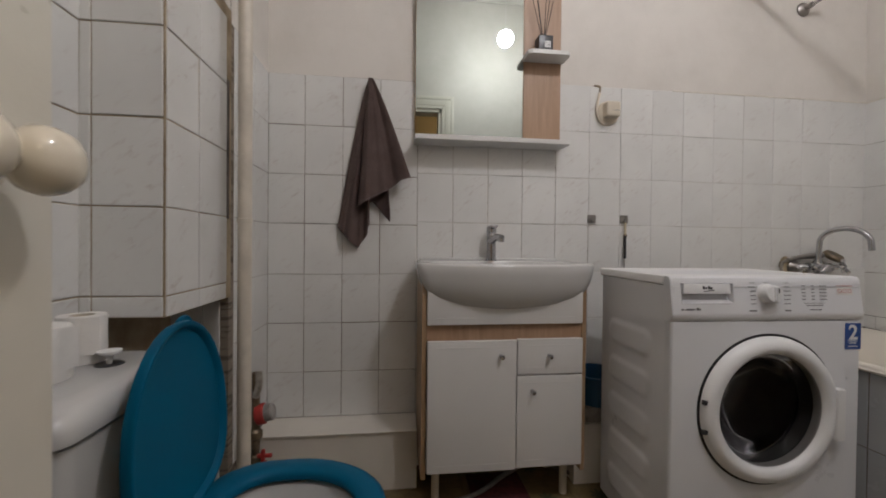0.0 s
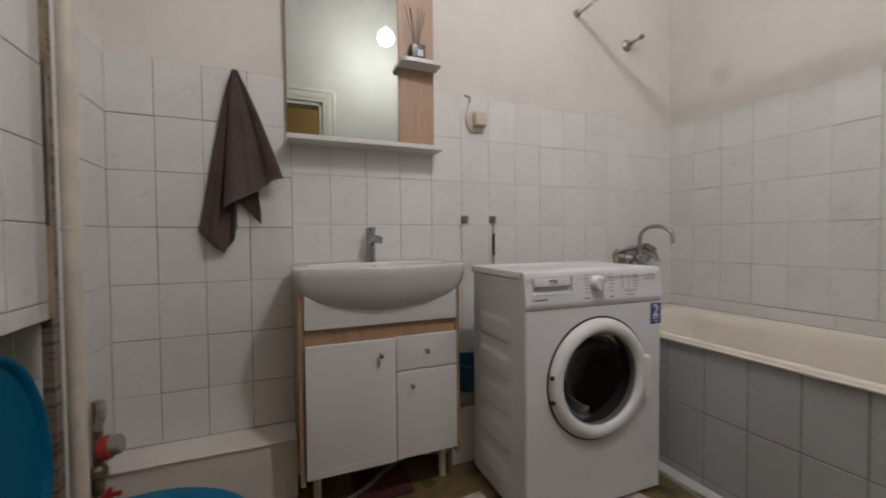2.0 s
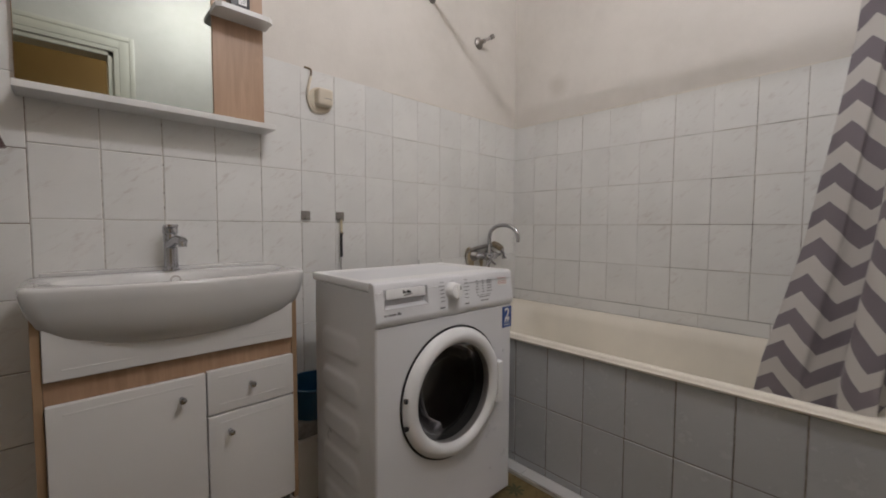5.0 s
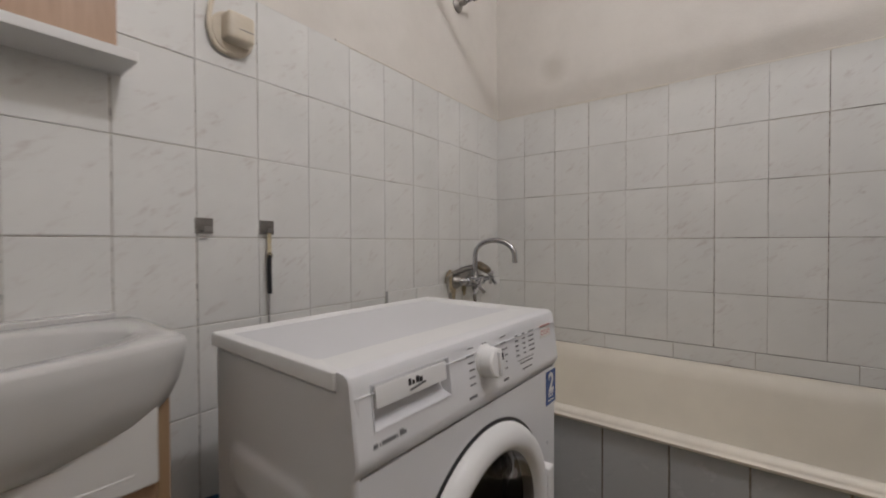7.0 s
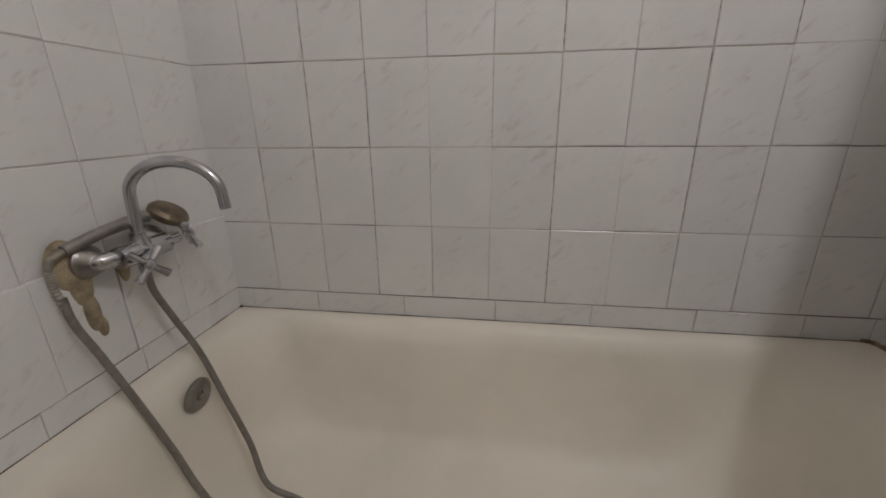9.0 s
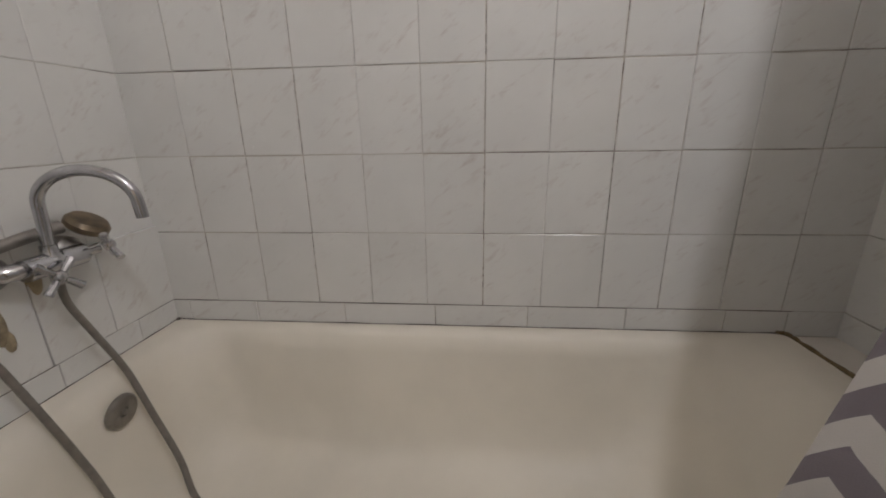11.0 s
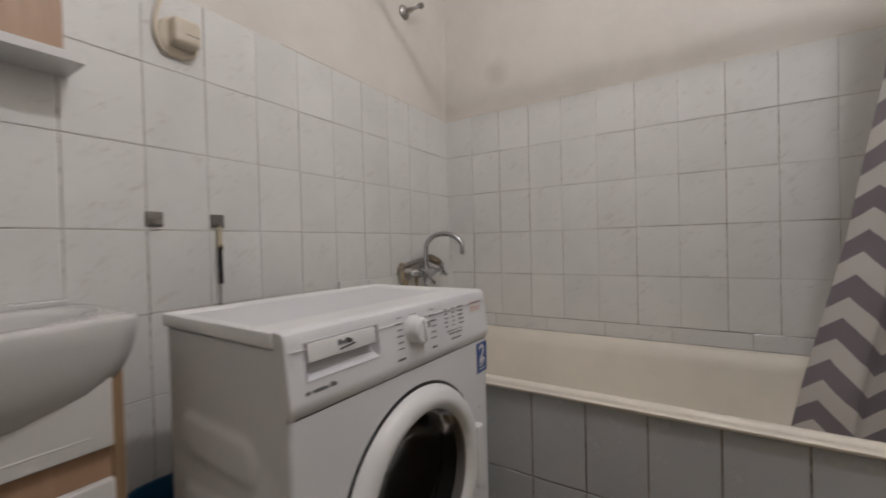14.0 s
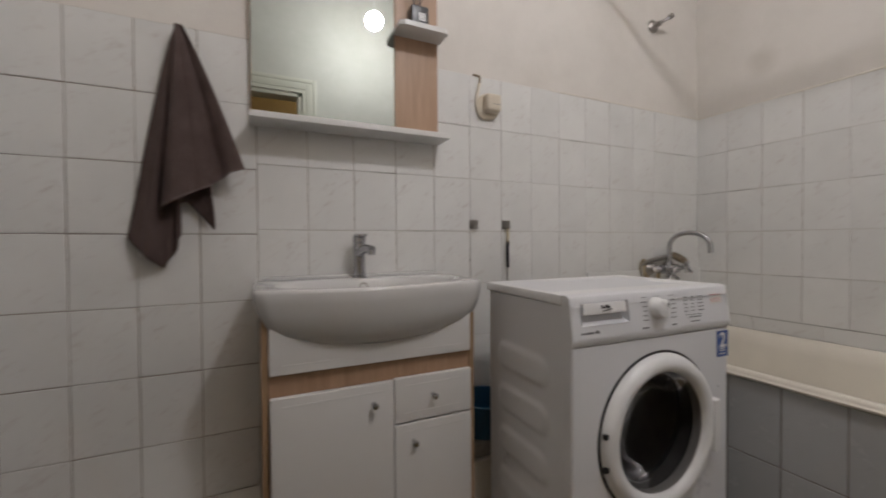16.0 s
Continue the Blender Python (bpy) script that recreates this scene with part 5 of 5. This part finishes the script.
    bm = bmesh.new()
    lathe(bm, pose(-0.54, 0.852, 0.6985), [(0.004, 0), (0.004, 0.012), (0.009, 0.015), (0.018, 0.02), (0.0185, 0.024), (0.001, 0.0245)], 24)
    part("flush_knob", bm, RING_WHITE, t, "white plastic flush knob")
toilet()

def paper_roll(x, y, z, lean, R):
    p = thing("toilet_roll", "white toilet paper roll standing on the cistern", "toilet paper", "toilet rolls on the cistern")
    bm = bmesh.new()
    m = pose(x, y, z)
    lathe(bm, m, [(0.019, 0.0), (R - 0.0015, 0.0), (R, 0.004), (R, 0.083), (R - 0.0015, 0.087), (0.019, 0.087), (0.019, 0.0)], 40, False, False)
    part("roll", bm, PAPER, p)
    bm = bmesh.new()
    lathe(bm, m, [(0.0188, 0.001), (0.0188, 0.086)], 30, False, False)
    part("core", bm, BEIGE, p, "cardboard core")
    bm = bmesh.new()
    a = lean
    pts = [(x + (R + d) * math.cos(a + e), y + (R + d) * math.sin(a + e)) for d, e in ((0.001, 0), (0.004, 0.35), (0.008, 0.6))]
    rings(bm, [[(px, py, z + h) for px, py in pts] for h in (0.018, 0.05, 0.085)], False)
    part("loose_sheet", bm, PAPER, p)
paper_roll(-0.60, 0.872, 0.6975, -1.0, 0.037)
paper_roll(-0.592, 0.762, 0.6975, -0.2, 0.047)

# ---- odds and ends low down ----
def washtub():
    b = thing("plastic_basin", "dark blue plastic basin on the low ledge", "basin")
    bm = bmesh.new()
    lathe(bm, pose(0.80, 1.585, 0.292), [(0.001, 0.0), (0.085, 0.0), (0.10, 0.10), (0.104, 0.113), (0.110, 0.113), (0.110, 0.118), (0.099, 0.118), (0.094, 0.10), (0.080, 0.006), (0.001, 0.006)], 36, True, True)
    part("shell", bm, BLUE_PLASTIC, b)
    c = thing("folded_cloth", "pale folded cloth under the blue basin", "cloth")
    bm = boxed(0.700, 0.84, 1.51, 1.68, 0.2325, 0.2915, bevel=0.014, segments=3)
    part("fold", bm, TOWEL_GREY, c)
washtub()

hose = thing("drain_hose", "grey ribbed drain hose on the floor under the vanity", "hose")
bm = bmesh.new()
tube(bm, [(0.09, 1.43, 0.012), (0.2, 1.44, 0.012), (0.3, 1.48, 0.014), (0.42, 1.57, 0.02), (0.56, 1.62, 0.03), (0.72, 1.52, 0.012), (0.80, 1.54, 0.012)], lambda s: 0.0085 + 0.0008 * math.sin(s * 500), 12, 26)
part("tube", bm, HOSE, hose)
bm = bmesh.new()
box(bm, 0.26, 0.47, 1.40, 1.60, 0.0005, 0.010, 0.004)
rug = tagged(finish("floor_cloth", bm, RUG, None, True), "dark red floor cloth lying under the vanity", "rug")

def loose_square(x, y, rz):
    bm = boxed(-0.1, 0.1, -0.1, 0.1, 0.0005, 0.0045, bevel=0.0008, segments=1)
    ob = tagged(finish("marbled_square", bm, MARBLE, None, False), "loose pink and white marbled floor square before the washing machine", "floor tile")
    ob.matrix_basis = pose(x, y, 0, 0, 0, rz)
loose_square(1.135, 0.985, 2)
loose_square(0.60, 1.20, 4)

# globe lamp under the ceiling
def globe(name, label, x, y, z, mat):
    g = thing(name, label, "lamp")
    bm = bmesh.new()
    lathe(bm, pose(x, y, CEIL, 180, 0, 0), [(0.05, 0), (0.05, 0.01), (0.03, 0.03), (0.024, 0.035), (0.0012, 0.05), (0.0012, CEIL - z - 0.088), (0.012, CEIL - z - 0.083), (0.013, CEIL - z - 0.058)], 28, True, True)
    part("holder", bm, RING_WHITE, g)
    bm = bmesh.new()
    bmesh.ops.create_uvsphere(bm, u_segments=32, v_segments=20, radius=0.063, matrix=Matrix.Translation((x, y, z)))
    part("globe", bm, mat, g, "glowing opal glass globe", angle=180)
globe("ceiling_lamp", "lit white glass globe lamp under the ceiling", *LAMP, GLOBE)
# a second globe, added out of view to brighten the corridor behind the doorway
globe("corridor_fill_light", "added warm globe, out of view, that brightens the corridor", 0.9, -1.3, 2.45, CORRIDOR_FILL)

# sealant along the top of the tiles and round the bath
bm = bmesh.new()
tube(bm, [(E_ + 0.0010, S + 0.01, TOP - 0.001), (E_ + 0.0010, N - 0.003, TOP - 0.001)], 0.0058, 8, 30)
tube(bm, [(1.2, N - 0.001, TOP + 0.001), (E_ - 0.003, N - 0.001, TOP + 0.002)], 0.0045, 8, 30)
tagged(finish("sealant_bead", bm, SILICONE, None, True), kind="structure")

bm = bmesh.new()
tube(bm, [(E_ - 0.0055, 0.02, RIM - 0.010), (E_ - 0.0055, N - 0.02, RIM - 0.010)], lambda s: 0.0015 + 0.0006 * math.sin(s * 60), 8, 60)
tube(bm, [(1.47, N - 0.0165, RIM), (E_ - 0.006, N - 0.0165, RIM - 0.010)], lambda s: 0.0013 + 0.0005 * math.sin(s * 40), 8, 30)
lathe(bm, pose(E_ - 0.008, N - 0.020, RIM - 0.011), [(0.007, 0), (0.005, 0.005), (0.001, 0.007)], 10)
tagged(finish("rim_joint", bm, JOINT_DARK, None, True), kind="structure")
bm = bmesh.new()
tube(bm, [(E_ - 0.006, 0.03, RIM - 0.009), (E_ - 0.010, 0.006, RIM - 0.010), (E_ - 0.10, 0.004, RIM - 0.009), (1.50, 0.003, RIM - 0.001)], lambda s: 0.0055 + 0.0015 * math.sin(s * 80), 8, 20)
tagged(finish("rim_end_joint", bm, JOINT_BROWN, None, True), kind="structure")
bm = bmesh.new()
tube(bm, [(APX - 0.003, 0.002, RIM - 0.0245), (APX - 0.003, N - 0.004, RIM - 0.0245)], lambda s: 0.0022 + 0.0008 * math.sin(s * 70), 8, 60)
tagged(finish("apron_joint", bm, JOINT_DARK, None, True), kind="structure")

# black line of mould where the strip tiles meet the courses above
bm = bmesh.new()
box(bm, E_ - 0.0036, E_ - 0.0010, 0.0, N - 0.006, 0.6068, 0.6086)
box(bm, 1.46, E_ - 0.005, N - 0.0150, N - 0.0110, 0.6068, 0.6084)
tagged(finish("course_joint", bm, JOINT_DARK, None), kind="structure")

# dark blocks stand in for the shade inside the duct's crack and back gap
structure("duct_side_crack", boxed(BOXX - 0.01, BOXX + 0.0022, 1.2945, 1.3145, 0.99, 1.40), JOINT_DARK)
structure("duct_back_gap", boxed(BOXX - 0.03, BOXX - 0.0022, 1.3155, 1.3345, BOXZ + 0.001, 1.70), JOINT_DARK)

# ---- tiles, last ----
left_cols = [-0.524, -0.385, -0.237, -0.088, 0.064]
right_cols = [0.064, 0.212, 0.361, 0.509, 0.657, 0.809, 0.953, 1.102, 1.251, 1.402]
left_rows = [0.223, 0.404, 0.601, 0.797, 0.999, 1.196, 1.391, 1.590]
lay(wall_north, (0, N, 0), 0, left_cols, left_rows, gap=0.0023)
lay(wall_north, (0, N, 0), 0, right_cols[:6], ROWS_Z, gap=0.0020, side=0.0026)
lay(wall_north, (0, N, 0), 0, right_cols[5:], ROWS_Z, side=0.0012)
bath_cols = [1.402, 1.553, 1.706, 1.858, 2.008, 2.199]
lay(wall_north, (0, N, 0), 0, bath_cols, ROWS_Z[4:], side=0.0009)
lay(wall_north, (0, N - 0.006, 0), 0, bath_cols, [0.608, 0.830], thick=0.01)
lay(wall_north, (0, N - 0.006, 0), 0, [1.46, 1.66, 1.865, 2.07, 2.199], [0.540, 0.608], thick=0.01)
east_cols = [0.001] + [0.152 * k for k in range(1, 12)] + [1.822]
lay(wall_east, (E_, N, 0), -90, east_cols, ROWS_Z[3:], side=0.0015)
lay(wall_east, (E_, N, 0), -90, [0.001, 0.062, 0.268, 0.525, 0.781, 1.033, 1.289, 1.538, 1.69, 1.822], [0.537, 0.608])
south_cols = steps(-E_, -JOG, 0.152)
lay(wall_south, (0, S, 0), 180, south_cols, ROWS_Z)
lay(wall_door, (0, SD, 0), 180, steps(-JOG + 0.002, -DR - 0.114, 0.152), ROWS_Z)
lay(wall_south_low, (0, SD, 0), 180, [0.52, 0.60, 0.70], ROWS_Z)
lay(wall_south, (JOG, 0, 0), -90, [0.124, 0.252, 0.38], ROWS_Z)
lay(wall_west, (W, 0, 0), 90, [-0.38] + [0.985 - 0.152 * k for k in range(8, -1, -1)], [0.0, 0.21, 0.41, 0.605, 0.803, 0.996, 1.187, 1.383, 1.578], gap=0.0032)
lay(duct, (0, BOXY, 0), 0, [-0.686, -0.6615, -0.52], [BOXZ, 0.803, 0.996, 1.187, 1.383, 1.578], gap=0.0032)
lay(duct, (BOXX, 0, 0), 90, [0.988, 1.131, 1.292], [BOXZ, 0.803, 0.996, 1.187, 1.383, 1.578], gap=0.0028)
lay(shaft, (0, 1.335, 0), 0, [-0.698, -0.6, -0.55], [0.0, 0.2, 0.4, 0.6, 0.742])
lay(shaft, (SHX, 0, 0), 90, [1.37, 1.545, 1.699], left_rows)
lay(apron, (APX, 0, 0), -90, [-1.69, -1.582, -1.433, -1.284, -1.135, -0.987, -0.839, -0.691, -0.542, -0.393, -0.244, -0.095, 0.12], [0.013, 0.046, 0.290, 0.531], mat=TILE_SMOOTH, gap=0.0038, jitter=0.5)
def floor_strip_tiles():
    for k, (y0, y1) in enumerate(((0.0, 0.22), (0.223, 0.52), (0.523, 0.82), (0.823, 1.06), (1.063, 1.2))):
        ob = finish("tile", boxed(1.408, APX - 0.005, y0 + 0.001, y1, 0.0125, 0.018, bevel=0.001, segments=1), CERAMIC, strip)
floor_strip_tiles()
